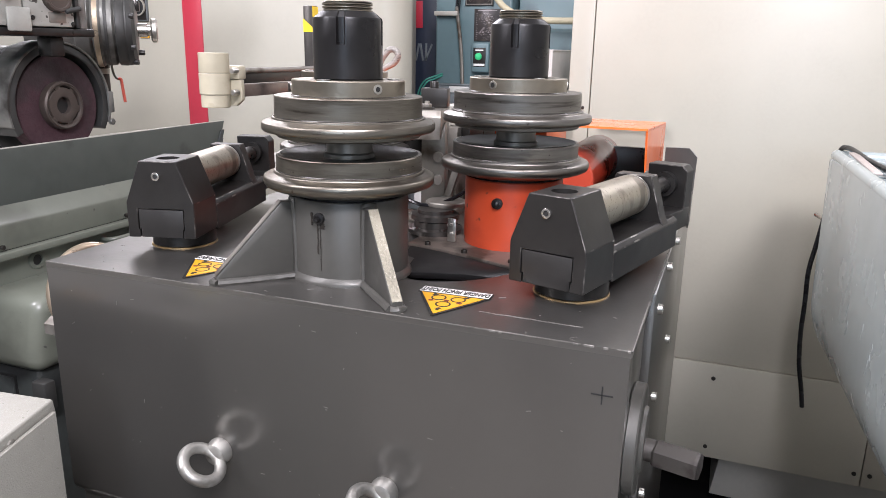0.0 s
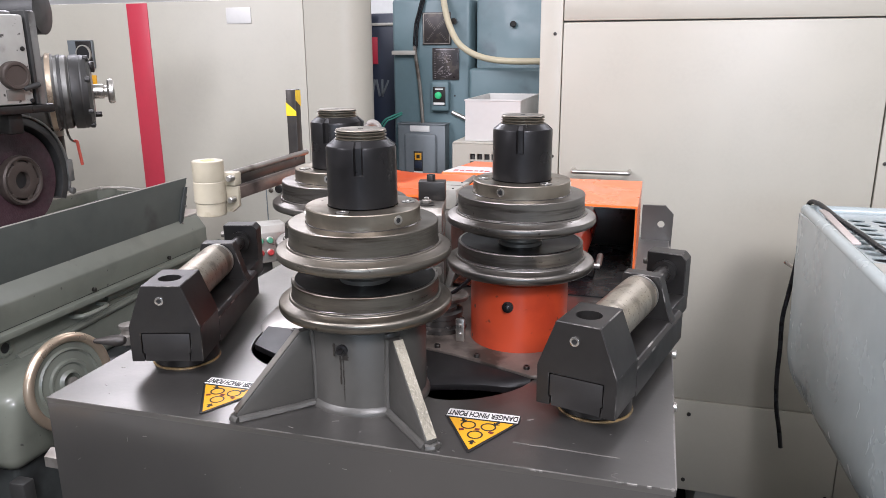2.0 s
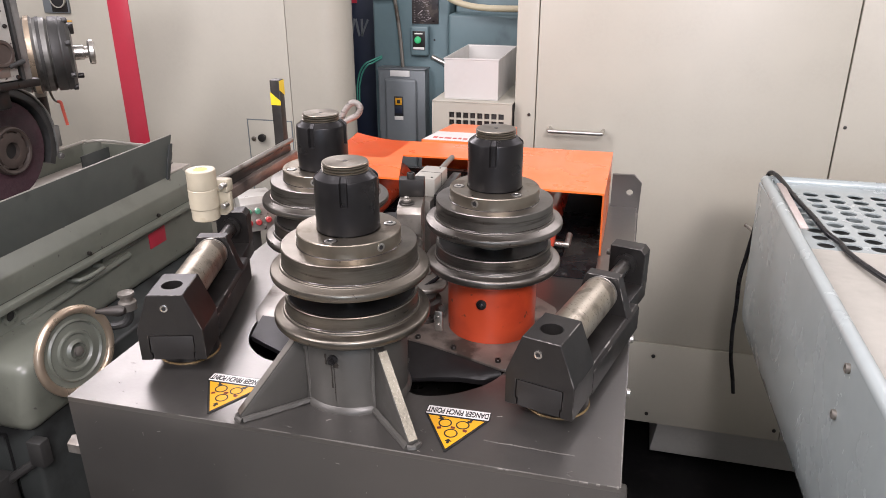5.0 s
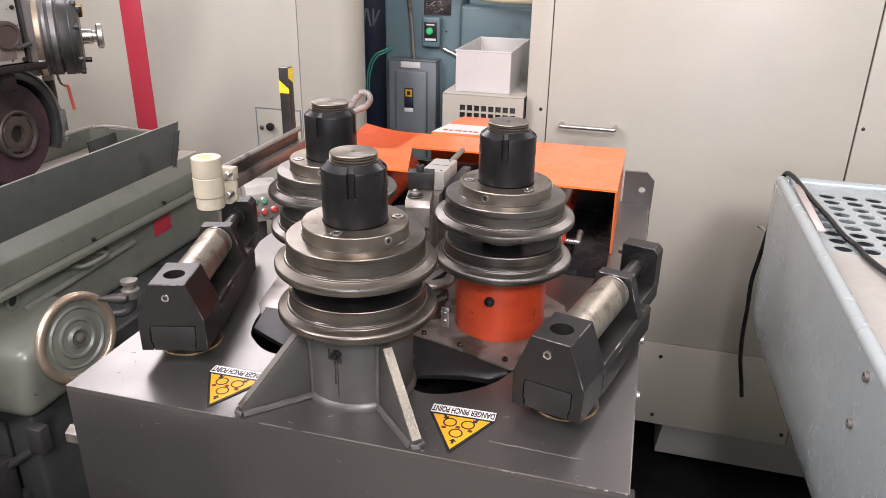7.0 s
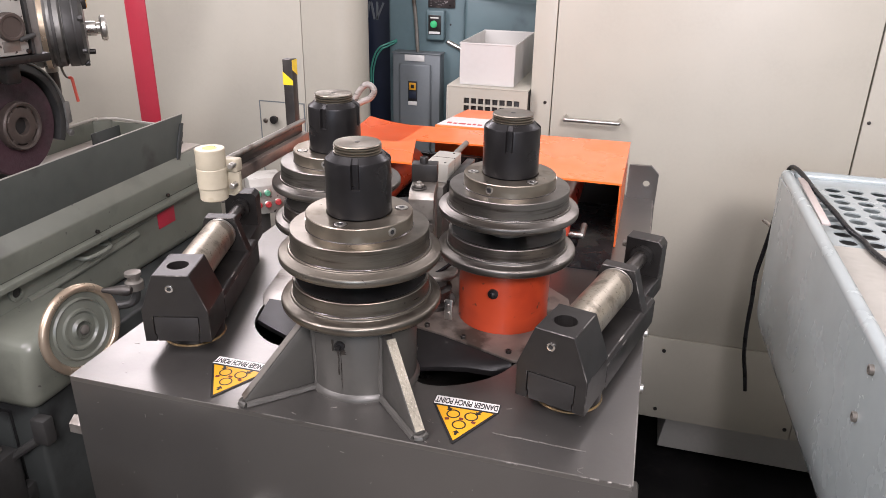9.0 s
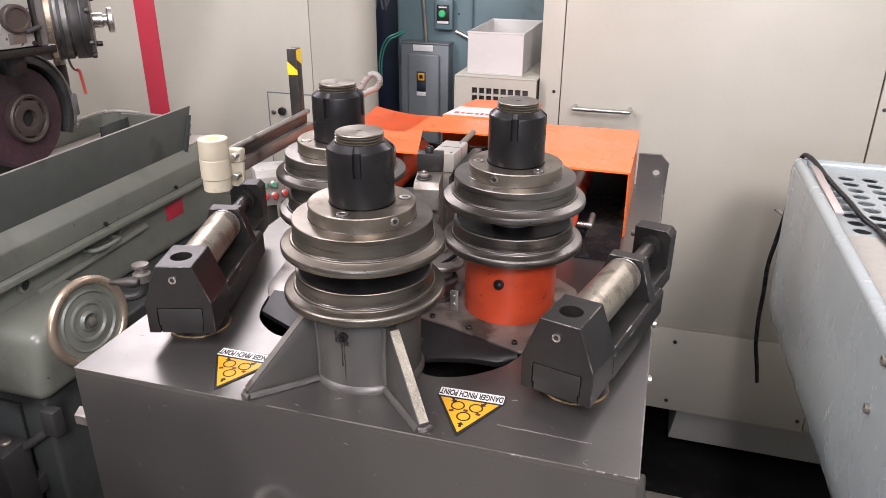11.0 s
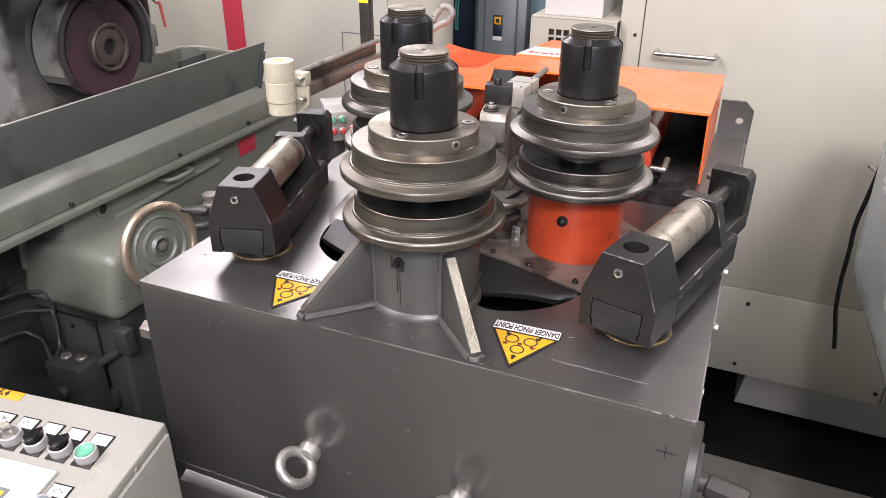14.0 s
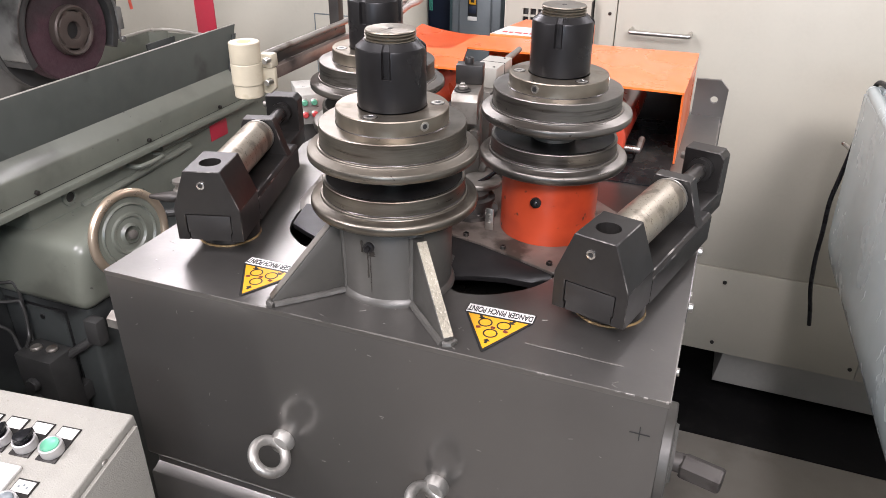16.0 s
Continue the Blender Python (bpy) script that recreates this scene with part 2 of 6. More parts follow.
WALLWHITE = mat("white_wall_paint", (0.74, 0.74, 0.72), 0.8, 0.0, 30, 0.05, 0.05)
PLATEGREY = mat("worn_grey_plate_paint", (0.34, 0.335, 0.30), 0.42, 0.1, 30, 0.2, 0.1, spots=(0.13, 0.112, 0.09), spot_scale=9, spot_cut=0.58, speck=(0.05, 0.045, 0.04), speck_scale=60, speck_cut=0.66)
RUSTY = mat("dirty_brown_flange", (0.062, 0.048, 0.040), 0.55, 0.3, 40, 0.4, 0.25)
RESIDUE = mat("dried_coolant_residue", (0.40, 0.365, 0.32), 0.6, 0.0, 30, 0.15, 0.1, spots=(0.22, 0.19, 0.16), spot_scale=7, spot_cut=0.58)
INSERT = mat("rubbed_slot_insert", (0.022, 0.0205, 0.019), 0.46, 0.3, 50, 0.3, 0.08, spots=(0.035, 0.033, 0.030), spot_scale=14, spot_cut=0.57)
CYLRED = mat("dark_red_cylinder_paint", (0.40, 0.050, 0.024), 0.32, 0.0, 35, 0.12, 0.03, coat=0.3)
STRIP = mat("pinkish_bare_strip", (0.46, 0.40, 0.37), 0.4, 0.4, 60, 0.12, 0.05)
# Same box paint as GREY, oily, colour shifted for light on the top.
TOPGREY = mat("oily_top_paint_lit", (0.165, 0.158, 0.146), 0.34, 0.85, 130, 0.05, 0.06, spots=(0.136, 0.130, 0.120), spot_scale=4, spot_cut=0.56, rvary=0.015, coat=0.2, coat_rough=0.2)
SCRATCH = mat("fine_scratch", (0.23, 0.218, 0.20), 0.45, 0.7, 120, 0.4, 0.2)
ALU = mat("dull_aluminium_ring", (0.42, 0.41, 0.40), 0.40, 0.5, 60, 0.06, 0.02)
GREENLAMP = mat("lit_green_lamp", (0.04, 0.35, 0.14), 0.3, 0.0, 60, 0.05, 0.0)
nd = GREENLAMP.node_tree.nodes["Principled BSDF"]
nd.inputs["Emission Color"].default_value, nd.inputs["Emission Strength"].default_value = (0.05, 0.75, 0.25, 1), 0.22

# ---- mesh tools ----


def link(name, bm, material, parent=None, smooth=True, label=""):
    bmesh.ops.recalc_face_normals(bm, faces=bm.faces)
    me = bpy.data.meshes.new(name)
    bm.to_mesh(me)
    bm.free()
    if smooth:
        for p in me.polygons:
            p.use_smooth = True
        me.set_sharp_from_angle(angle=radians(32))
    me.materials.append(material)
    ob = new(name, me)
    if parent is not None:
        ob.parent = parent
    if label:
        ob["label"] = label
    return ob


def part(name, bm, material, parent, label=""):
    return link(name, bm, material, parent, True, label)


def worn_block(name, bm, material, parent, offset=0.0012, label=""):
    """A hard-edged block whose softened edges are rubbed to bare metal."""
    bmesh.ops.recalc_face_normals(bm, faces=bm.faces)
    made = bmesh.ops.bevel(bm, geom=[e for e in bm.edges if e.calc_length() > 0.012 and e.calc_face_angle(0) > 0.3], offset=offset, segments=1, affect="EDGES")
    for f in made["faces"]:
        f.material_index = 1
    ob = link(name, bm, material, parent, False, label)
    ob.data.materials.append(EDGE)
    return ob


def thing(name, at, label, category, group="", turn=0.0):
    ob = new(name)
    ob.empty_display_size = 0.05
    ob.matrix_world = pose(*at, 0, 0, turn)
    return tagged(ob, label, category, group)


def cuboid(x0, x1, y0, y1, z0, z1, bevel=0.002, seg=2, bm=None):
    own = bm is None
    b = bmesh.new()
    bmesh.ops.create_cube(b, size=1.0)
    for v in b.verts:
        v.co = ((x0 + x1) / 2 + v.co.x * (x1 - x0), (y0 + y1) / 2 + v.co.y * (y1 - y0), (z0 + z1) / 2 + v.co.z * (z1 - z0))
    if bevel:
        bmesh.ops.bevel(b, geom=list(b.edges), offset=min(bevel, (x1 - x0) / 2.1, (y1 - y0) / 2.1, (z1 - z0) / 2.1), segments=seg, profile=0.5, affect="EDGES")
    if own:
        return b
    join(bm, b)
    return bm


def join(bm, other):
    me = bpy.data.meshes.new("tmp")
    other.to_mesh(me)
    other.free()
    bm.from_mesh(me)
    bpy.data.meshes.remove(me)


def moved(bm, m):
    bmesh.ops.transform(bm, matrix=m, verts=bm.verts)
    return bm


def lathe(profile, n=64, shape=None, close=True):
    """Turns (radius, z) pairs round z. shape(angle, r, z) may change the radius."""
    bm = bmesh.new()
    rings = []
    for r, z in profile:
        if r < 1e-6:
            rings.append([bm.verts.new((0, 0, z))])
            continue
        ring = []
        for i in range(n):
            a = 2 * math.pi * i / n
            q = shape(a, r, z) if shape else r
            ring.append(bm.verts.new((q * math.cos(a), q * math.sin(a), z)))
        rings.append(ring)
    for a, b in zip(rings, rings[1:]):
        for i in range(n):
            j = (i + 1) % n
            if len(a) == 1 and len(b) == 1:
                continue
            if len(a) == 1:
                bm.faces.new((a[0], b[j], b[i]))
            elif len(b) == 1:
                bm.faces.new((a[i], a[j], b[0]))
            else:
                bm.faces.new((a[i], a[j], b[j], b[i]))
    if close:
        for ring in (rings[0], rings[-1]):
            if len(ring) > 2:
                bm.faces.new(ring)
    return bm


def rod(r, length, n=24, bevel=0.0):
    """A bar along z from 0, with softened ends."""
    b = min(bevel, r * 0.4)
    prof = [(0, 0), (r - b, 0), (r, b), (r, length - b), (r - b, length), (0, length)] if b else [(0, 0), (r, 0), (r, length), (0, length)]
    return lathe(prof, n)


def prism(points, h0, h1, axis="z", bevel=0.0):
    """An outline in the plane across axis, pulled from h0 to h1. axis x: (y, z); y: (x, z); z: (x, y)."""
    bm = bmesh.new()

    def at(p, h):
        return {"x": (h, p[0], p[1]), "y": (p[0], h, p[1]), "z": (p[0], p[1], h)}[axis]
    lo = [bm.verts.new(at(p, h0)) for p in points]
    hi = [bm.verts.new(at(p, h1)) for p in points]
    k = len(points)
    bm.faces.new(lo)
    bm.faces.new(hi)
    for i in range(k):
        bm.faces.new((lo[i], lo[(i + 1) % k], hi[(i + 1) % k], hi[i]))
    bmesh.ops.recalc_face_normals(bm, faces=bm.faces)
    if bevel:
        bmesh.ops.bevel(bm, geom=list(bm.edges), offset=bevel, segments=2, profile=0.5, affect="EDGES")
    return bm


def plate_with_holes(outline, holes, h0, h1, axis="z"):
    """A plate with an outline and round holes (u, v, r) or polygons right through it."""
    bm = bmesh.new()

    def at(p, h):
        return {"x": (h, p[0], p[1]), "y": (p[0], h, p[1]), "z": (p[0], p[1], h)}[axis]
    loops = [outline]
    for h in holes:
        if isinstance(h, tuple):
            loops.append([(h[0] + h[2] * math.cos(2 * math.pi * i / 24), h[1] + h[2] * math.sin(2 * math.pi * i / 24)) for i in range(24)])
        else:
            loops.append(h)
    top, edges = [], []
    for lp in loops:
        vs = [bm.verts.new(at(p, h1)) for p in lp]
        for i in range(len(vs)):
            edges.append(bm.edges.new((vs[i], vs[(i + 1) % len(vs)])))
        top.append(vs)
    bmesh.ops.triangle_fill(bm, use_beauty=True, use_dissolve=False, edges=edges)
    faces = list(bm.faces)
    low = {}
    for vs, lp in zip(top, loops):
        for v, p in zip(vs, lp):
            low[v] = bm.verts.new(at(p, h0))
    for f in faces:
        bm.faces.new([low[v] for v in reversed(f.verts)])
    for vs in top:
        for i in range(len(vs)):
            a, b = vs[i], vs[(i + 1) % len(vs)]
            bm.faces.new((a, b, low[b], low[a]))
    return bm


def tube(points, r, n=12, closed=False, smooth_steps=6):
    """A round bar or cable through points, smoothed."""
    pts = [Vector(p) for p in points]
    fine = []
    k = len(pts)
    for i in range(k if closed else k - 1):
        p0, p1, p2, p3 = (pts[(i - 1) % k] if closed or i else pts[0]), pts[i], pts[(i + 1) % k], (pts[(i + 2) % k] if closed or i + 2 < k else pts[-1])
        for s in range(smooth_steps):
            u = s / smooth_steps
            fine.append(0.5 * ((2 * p1) + (-p0 + p2) * u + (2 * p0 - 5 * p1 + 4 * p2 - p3) * u * u + (-p0 + 3 * p1 - 3 * p2 + p3) * u ** 3))
    if not closed:
        fine.append(pts[-1])
    bm = bmesh.new()
    rings, prev = [], None
    m = len(fine)
    for i, p in enumerate(fine):
        d = (fine[(i + 1) % m] - fine[i - 1]) if closed else (fine[min(i + 1, m - 1)] - fine[max(i - 1, 0)])
        d.normalize()
        up = prev if prev is not None else (Vector((0, 0, 1)) if abs(d.z) < 0.9 else Vector((1, 0, 0)))
        side = d.cross(up).normalized()
        up = side.cross(d).normalized()
        prev = up
        rings.append([bm.verts.new(p + r * (math.cos(2 * math.pi * j / n) * side + math.sin(2 * math.pi * j / n) * up)) for j in range(n)])
    for i in range(m if closed else m - 1):
        a, b = rings[i], rings[(i + 1) % m]
        for j in range(n):
            bm.faces.new((a[j], a[(j + 1) % n], b[(j + 1) % n], b[j]))
    if not closed:
        bm.faces.new(rings[0])
        bm.faces.new(rings[-1])
    return bm


def socket_screw(r, h, n=18):
    """A cap screw head along z with its hexagon socket sunk in."""
    bm = lathe([(0, h * 0.45), (r * 0.5, h * 0.45), (r * 0.55, h), (r * 0.9, h), (r, h * 0.88), (r, 0), (0, 0)], n)
    return bm


def lettering(name, text, size, m, material, parent, depth=0.0006, align="CENTER"):
    cu = bpy.data.curves.new(name, "FONT")
    cu.offset = size * 0.022
    cu.body, cu.size, cu.extrude, cu.align_x, cu.align_y = text, size, depth, align, "CENTER"
    tmp = new(name, cu)
    me = bpy.data.meshes.new_from_object(tmp)
    bpy.data.objects.remove(tmp)
    me.materials.clear()
    me.materials.append(material)
    ob = new(name, me)
    ob.parent = parent
    ob.matrix_local = m
    return ob


def rounded(points, times=2):
    """Cuts the corners of a closed outline."""
    for _ in range(times):
        out = []
        for i, p in enumerate(points):
            q = points[(i + 1) % len(points)]
            out += [(0.75 * p[0] + 0.25 * q[0], 0.75 * p[1] + 0.25 * q[1]), (0.25 * p[0] + 0.75 * q[0], 0.25 * p[1] + 0.75 * q[1])]
        points = out
    return points



# ---- setting: room ----
floor = link("floor", cuboid(-6.2, 5.4, -7.2, 4.4, FLOOR - 0.10, FLOOR, 0), CONCRETE, smooth=False)
tagged(floor, "dark oil-stained concrete workshop floor", "floor", kind="structure")
for nm, dims in (("wall_north", (-6.2, 5.4, 4.4, 4.6)), ("wall_south", (-6.2, 5.4, -7.4, -7.2)), ("wall_west", (-6.4, -6.2, -7.2, 4.4)), ("wall_east", (5.4, 5.6, -7.2, 4.4))):
    if nm == "wall_south":
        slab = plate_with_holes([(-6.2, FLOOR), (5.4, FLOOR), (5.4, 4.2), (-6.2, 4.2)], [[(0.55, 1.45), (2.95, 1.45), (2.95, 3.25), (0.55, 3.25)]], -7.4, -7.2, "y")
    else:
        slab = cuboid(*dims, FLOOR, 4.2, 0)
    w = link(nm, slab, WALLWHITE if nm == "wall_north" else WALLPAINT, smooth=False)
    tagged(w, "plain painted workshop wall", "wall", kind="structure")
# Unseen window, added only to frame the cool fill lamp.
win = thing("unseen_window", (0, 0, FLOOR), "white-framed window added out of view round the cool fill lamp", "window")
tagged(win, "white-framed window added out of view round the cool fill lamp", "window", kind="structure")
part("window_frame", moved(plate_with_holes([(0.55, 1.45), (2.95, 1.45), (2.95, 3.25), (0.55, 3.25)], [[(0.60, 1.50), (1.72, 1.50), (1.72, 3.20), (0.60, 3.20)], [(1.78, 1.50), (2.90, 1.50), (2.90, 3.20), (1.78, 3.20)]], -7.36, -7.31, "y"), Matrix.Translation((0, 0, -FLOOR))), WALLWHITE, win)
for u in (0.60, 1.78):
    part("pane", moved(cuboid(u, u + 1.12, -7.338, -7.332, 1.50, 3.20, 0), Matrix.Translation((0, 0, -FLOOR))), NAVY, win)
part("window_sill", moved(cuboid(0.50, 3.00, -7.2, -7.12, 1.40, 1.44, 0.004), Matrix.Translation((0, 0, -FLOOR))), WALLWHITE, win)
c = link("ceiling", cuboid(-6.4, 5.6, -7.4, 4.6, 4.2, 4.3, 0), WALLPAINT, smooth=False)
tagged(c, "plain white workshop ceiling", "ceiling", kind="structure")

# ---- the bending machine ----
TOP = 0.95
F_AXIS, R_AXIS, B_AXIS = (0.005, 0.143), (0.171, 0.380), (-0.152, 0.423)
bender = thing("profile_bending_machine", (0, 0, FLOOR), "graphite-grey steel profile bending machine with orange rear cover", "machine")
Z = -FLOOR


def bpart(name, bm, material, label="", parent=None):
    """A part of the bender, given in world places."""
    ob = part(name, moved(bm, Matrix.Translation((0, 0, Z))), material, parent or bender, label)
    return ob


# front cabinet: a folded sheet with a rounded step near its foot
bpart("front_panel", prism([(0.0, TOP - 0.008), (0.0, 0.592), (0.002, 0.586), (0.008, 0.578), (0.016, 0.571), (0.020, 0.561), (0.018, 0.552), (0.008, 0.546), (-0.001, 0.5445), (-0.003, 0.541), (-0.003, FLOOR + 0.06), (0.03, FLOOR + 0.06), (0.03, TOP - 0.008)], -0.41, 0.41, "x"), GREY, "graphite-painted front panel with a pressed step")
OPENINGS = ([(0.070, 0.165), (0.092, 0.136), (0.120, 0.136), (0.148, 0.146), (0.172, 0.162), (0.196, 0.184), (0.214, 0.210), (0.232, 0.262), (0.274, 0.318), (0.278, 0.410), (0.040, 0.410), (0.040, 0.320), (0.062, 0.245)],
            [(-0.250, 0.300), (-0.232, 0.228), (-0.205, 0.196), (-0.165, 0.170), (-0.108, 0.176), (-0.056, 0.245), (-0.035, 0.298), (-0.035, 0.410), (-0.250, 0.410)])
bpart("top_plate", plate_with_holes([(-0.41, 0.0), (0.412, 0.0), (0.412, 1.12), (-0.41, 1.12)], [rounded(o) for o in OPENINGS], TOP - 0.008, TOP, "z"), TOPGREY, "grey-painted top plate with worn bright edges")
bpart("well_floor", cuboid(-0.38, 0.38, 0.10, 0.60, 0.80, 0.806, 0), OXIDE)
bpart("side_panel", cuboid(-0.41, -0.398, 0.021, 1.12, FLOOR + 0.06, TOP - 0.009, 0.001), GREY)
bpart("side_panel", cuboid(0.396, 0.408, 0.021, 0.17, FLOOR + 0.06, TOP - 0.009, 0.001), GREY)
bpart("side_panel", cuboid(0.380, 0.392, 0.17, 0.24, FLOOR + 0.06, TOP - 0.009, 0.001), GREY)
bpart("service_door", cuboid(0.398, 0.414, 0.245, 1.115, FLOOR + 0.10, TOP - 0.012, 0.002), GREY, "grey bolted side cover")
bpart("back_panel", cuboid(-0.41, 0.41, 1.105, 1.12, FLOOR + 0.06, TOP - 0.009, 0.001), GREY)
bpart("plinth", cuboid(-0.39, 0.39, 0.03, 1.10, FLOOR, FLOOR + 0.06, 0.004), BLOCK)
for y, z in ((0.30, 0.90), (0.44, 0.925), (0.36, 0.735), (0.62, 0.925), (0.30, 0.60), (0.44, 0.60), (0.80, 0.925), (0.30, 0.45), (0.62, 0.735)):
    b = moved(socket_screw(0.0075, 0.007, 14), pose(0.414, y, z + Z, 0, 90, 0))
    part("cover_bolt", b, CHROME, bender, "bright cap bolt")

# bright worn line along the top edges
edge = bmesh.new()
random.seed(4)
x = -0.41
while x < 0.405:
    w = random.uniform(0.01, 0.06)
    if random.random() < 0.82:
        h = random.uniform(0.0006, 0.0014)
        cuboid(x, min(x + w, 0.411), -0.0004, h, TOP - h, TOP + 0.0003, 0, 1, edge)
    x += w
y = 0.0
while y < 1.1:
    w = random.uniform(0.01, 0.05)
    if random.random() < 0.8:
        h = random.uniform(0.0008, 0.0018)
        cuboid(0.4122 - h, 0.4124, y, y + w, TOP - h, TOP + 0.0003, 0, 1, edge)
    y += w
for cx, cy, sx, sy in ((0.258, 0.0004, 0.007, 0.0018), (0.267, 0.0003, 0.004, 0.0014), (0.352, 0.0003, 0.006, 0.0014), (0.366, 0.0004, 0.011, 0.0016), (0.384, 0.0003, 0.005, 0.0012), (0.4085, 0.001, 0.003, 0.003)):
    cuboid(cx - sx / 2, cx + sx / 2, -0.0012, cy + sy / 2, TOP - 0.0022, TOP + 0.0005, 0.0003, 1, edge)
ob = bpart("chipped_edge", edge, SCRATCH, "bare metal chips along the edge")
ob["kind"] = "stuff"

# short scratches on front and top
sc = bmesh.new()
random.seed(9)
for i in range(44):
    x, z, a, L = random.uniform(-0.39, 0.39), random.uniform(0.62, 0.93), random.uniform(0, 180), random.choice((0.0014, 0.0018, 0.0025, 0.006))
    join(sc, moved(cuboid(-L / 2, L / 2, -0.0004, 0.0003, -0.0004, 0.0004, 0), pose(x, 0, z, 0, a, 0)))
for i in range(34):
    x, y, a, L = random.uniform(-0.38, 0.39), random.uniform(0.005, 0.115), random.uniform(-40, 40), random.choice((0.0015, 0.002, 0.004, 0.008))
    join(sc, moved(cuboid(-L / 2, L / 2, -0.0006, 0.0006, -0.0004, 0.0005, 0), pose(x, y, TOP, 0, 0, a)))
for i in range(6):
    join(sc, moved(cuboid(-0.010, 0.010, -0.0009, 0.0009, -0.0004, 0.0006, 0), pose(0.235 + i * 0.021, 0.052 - 0.0005 * i, TOP, 0, 0, random.uniform(-6, 4))))
ob = bpart("surface_wear", sc, SCRATCH, "small bright scratches")
ob["kind"] = "stuff"
# a hand-drawn cross mark near the corner of the front
cm = bmesh.new()
cuboid(0.372, 0.396, -0.0008, 0.0004, 0.8942, 0.8956, 0, 1, cm)
cuboid(0.3832, 0.3846, -0.0008, 0.0004, 0.884, 0.905, 0, 1, cm)
bpart("cross_mark", cm, BLACK, "black marker cross")

# eye bolts on the front
for sx in (-0.125, 0.125):
    eb = part("eye_bolt", moved(lathe([(0.0, -0.002), (0.0185, -0.002), (0.0190, 0.003), (0.0178, 0.008), (0.0165, 0.012), (0.0150, 0.016), (0.010, 0.018), (0, 0.018)], 28), pose(sx, 0, 0.713 + Z, 90, 0, 0)), GALV, bender, "galvanised lifting eye bolt")
    pts = []
    for i in range(20):
        a = 2 * math.pi * i / 20
        c_, s_ = 0.0262 * math.cos(a), 0.0262 * math.sin(a)
        pts.append((sx + 0.80 * s_ - 0.002, -0.038 - c_, 0.711 - 0.60 * s_ + Z))
    part("ring", tube(pts, 0.0080, 16, True, 3), GALV, eb)

# hexagon drive bar on the side
sd = bpart("bearing_flange", moved(lathe([(0, 0), (0.064, 0), (0.066, 0.002), (0.066, 0.013), (0.064, 0.015), (0.040, 0.016), (0.038, 0.020), (0, 0.020)], 56), pose(0.409, 0.075, 0.812, 0, 90, 0)), GREYMATT, "round grey bearing flange")
part("neck", moved(rod(0.0135, 0.02, 24, 0.002), pose(0.427, 0.075, 0.800 + Z, 0, 90, -6)), HEXSTEEL, sd)
hexb = part("hexagon_bar", moved(lathe([(0, 0), (0.0160, 0), (0.0178, 0.003), (0.0178, 0.049), (0.0162, 0.052), (0, 0.052)], 6), pose(0.441, 0.073, 0.7985 + Z, 0, 90, -14)), HEXSTEEL, sd, "dark steel hexagon drive end")
for v in hexb.data.polygons:
    v.use_smooth = False
bpart("side_stub", moved(lathe([(0, 0), (0.014, 0), (0.016, 0.003), (0.016, 0.04), (0, 0.042)], 6), pose(-0.409, 0.03, 0.835, 0, -90, 0)), STEELGREY, "hexagon steel stub")

# rear bracket with a hole
bpart("lifting_bracket", plate_with_holes([(0.345, 0.905), (0.417, 0.905), (0.419, 1.016), (0.399, 1.037), (0.345, 1.036)], [(0.391, 0.990, 0.0085)], 1.100, 1.110, "y"), GREY, "grey lifting bracket with a round hole")
bpart("bracket_foot", prism([(1.1105, 0.932), (1.099, 0.932), (1.030, 0.905), (1.030, 0.8595), (1.1105, 0.8595)], 0.3455, 0.4175, "x", 0.0015), GREY)
bpart("bracket_weld", tube([(0.347, 1.098, 0.9335), (0.38, 1.0975, 0.9325), (0.4165, 1.098, 0.9335)], 0.0032, 8), STEELGREY, "bright weld line")

# front fixed sleeve with gussets
fx, fy = F_AXIS
sleeve = bpart("fixed_sleeve", moved(lathe([(0.066, 0.0), (0.080, 0.0), (0.080, 0.108), (0.079, 0.110), (0.066, 0.110)], 72, close=False), pose(fx, fy, TOP + 0.001)), GREYMATT, "grey welded spindle sleeve")
part("bush", moved(rod(0.066, 0.10, 40), pose(fx, fy, TOP + Z + 0.002)), DARKSTEEL, sleeve)
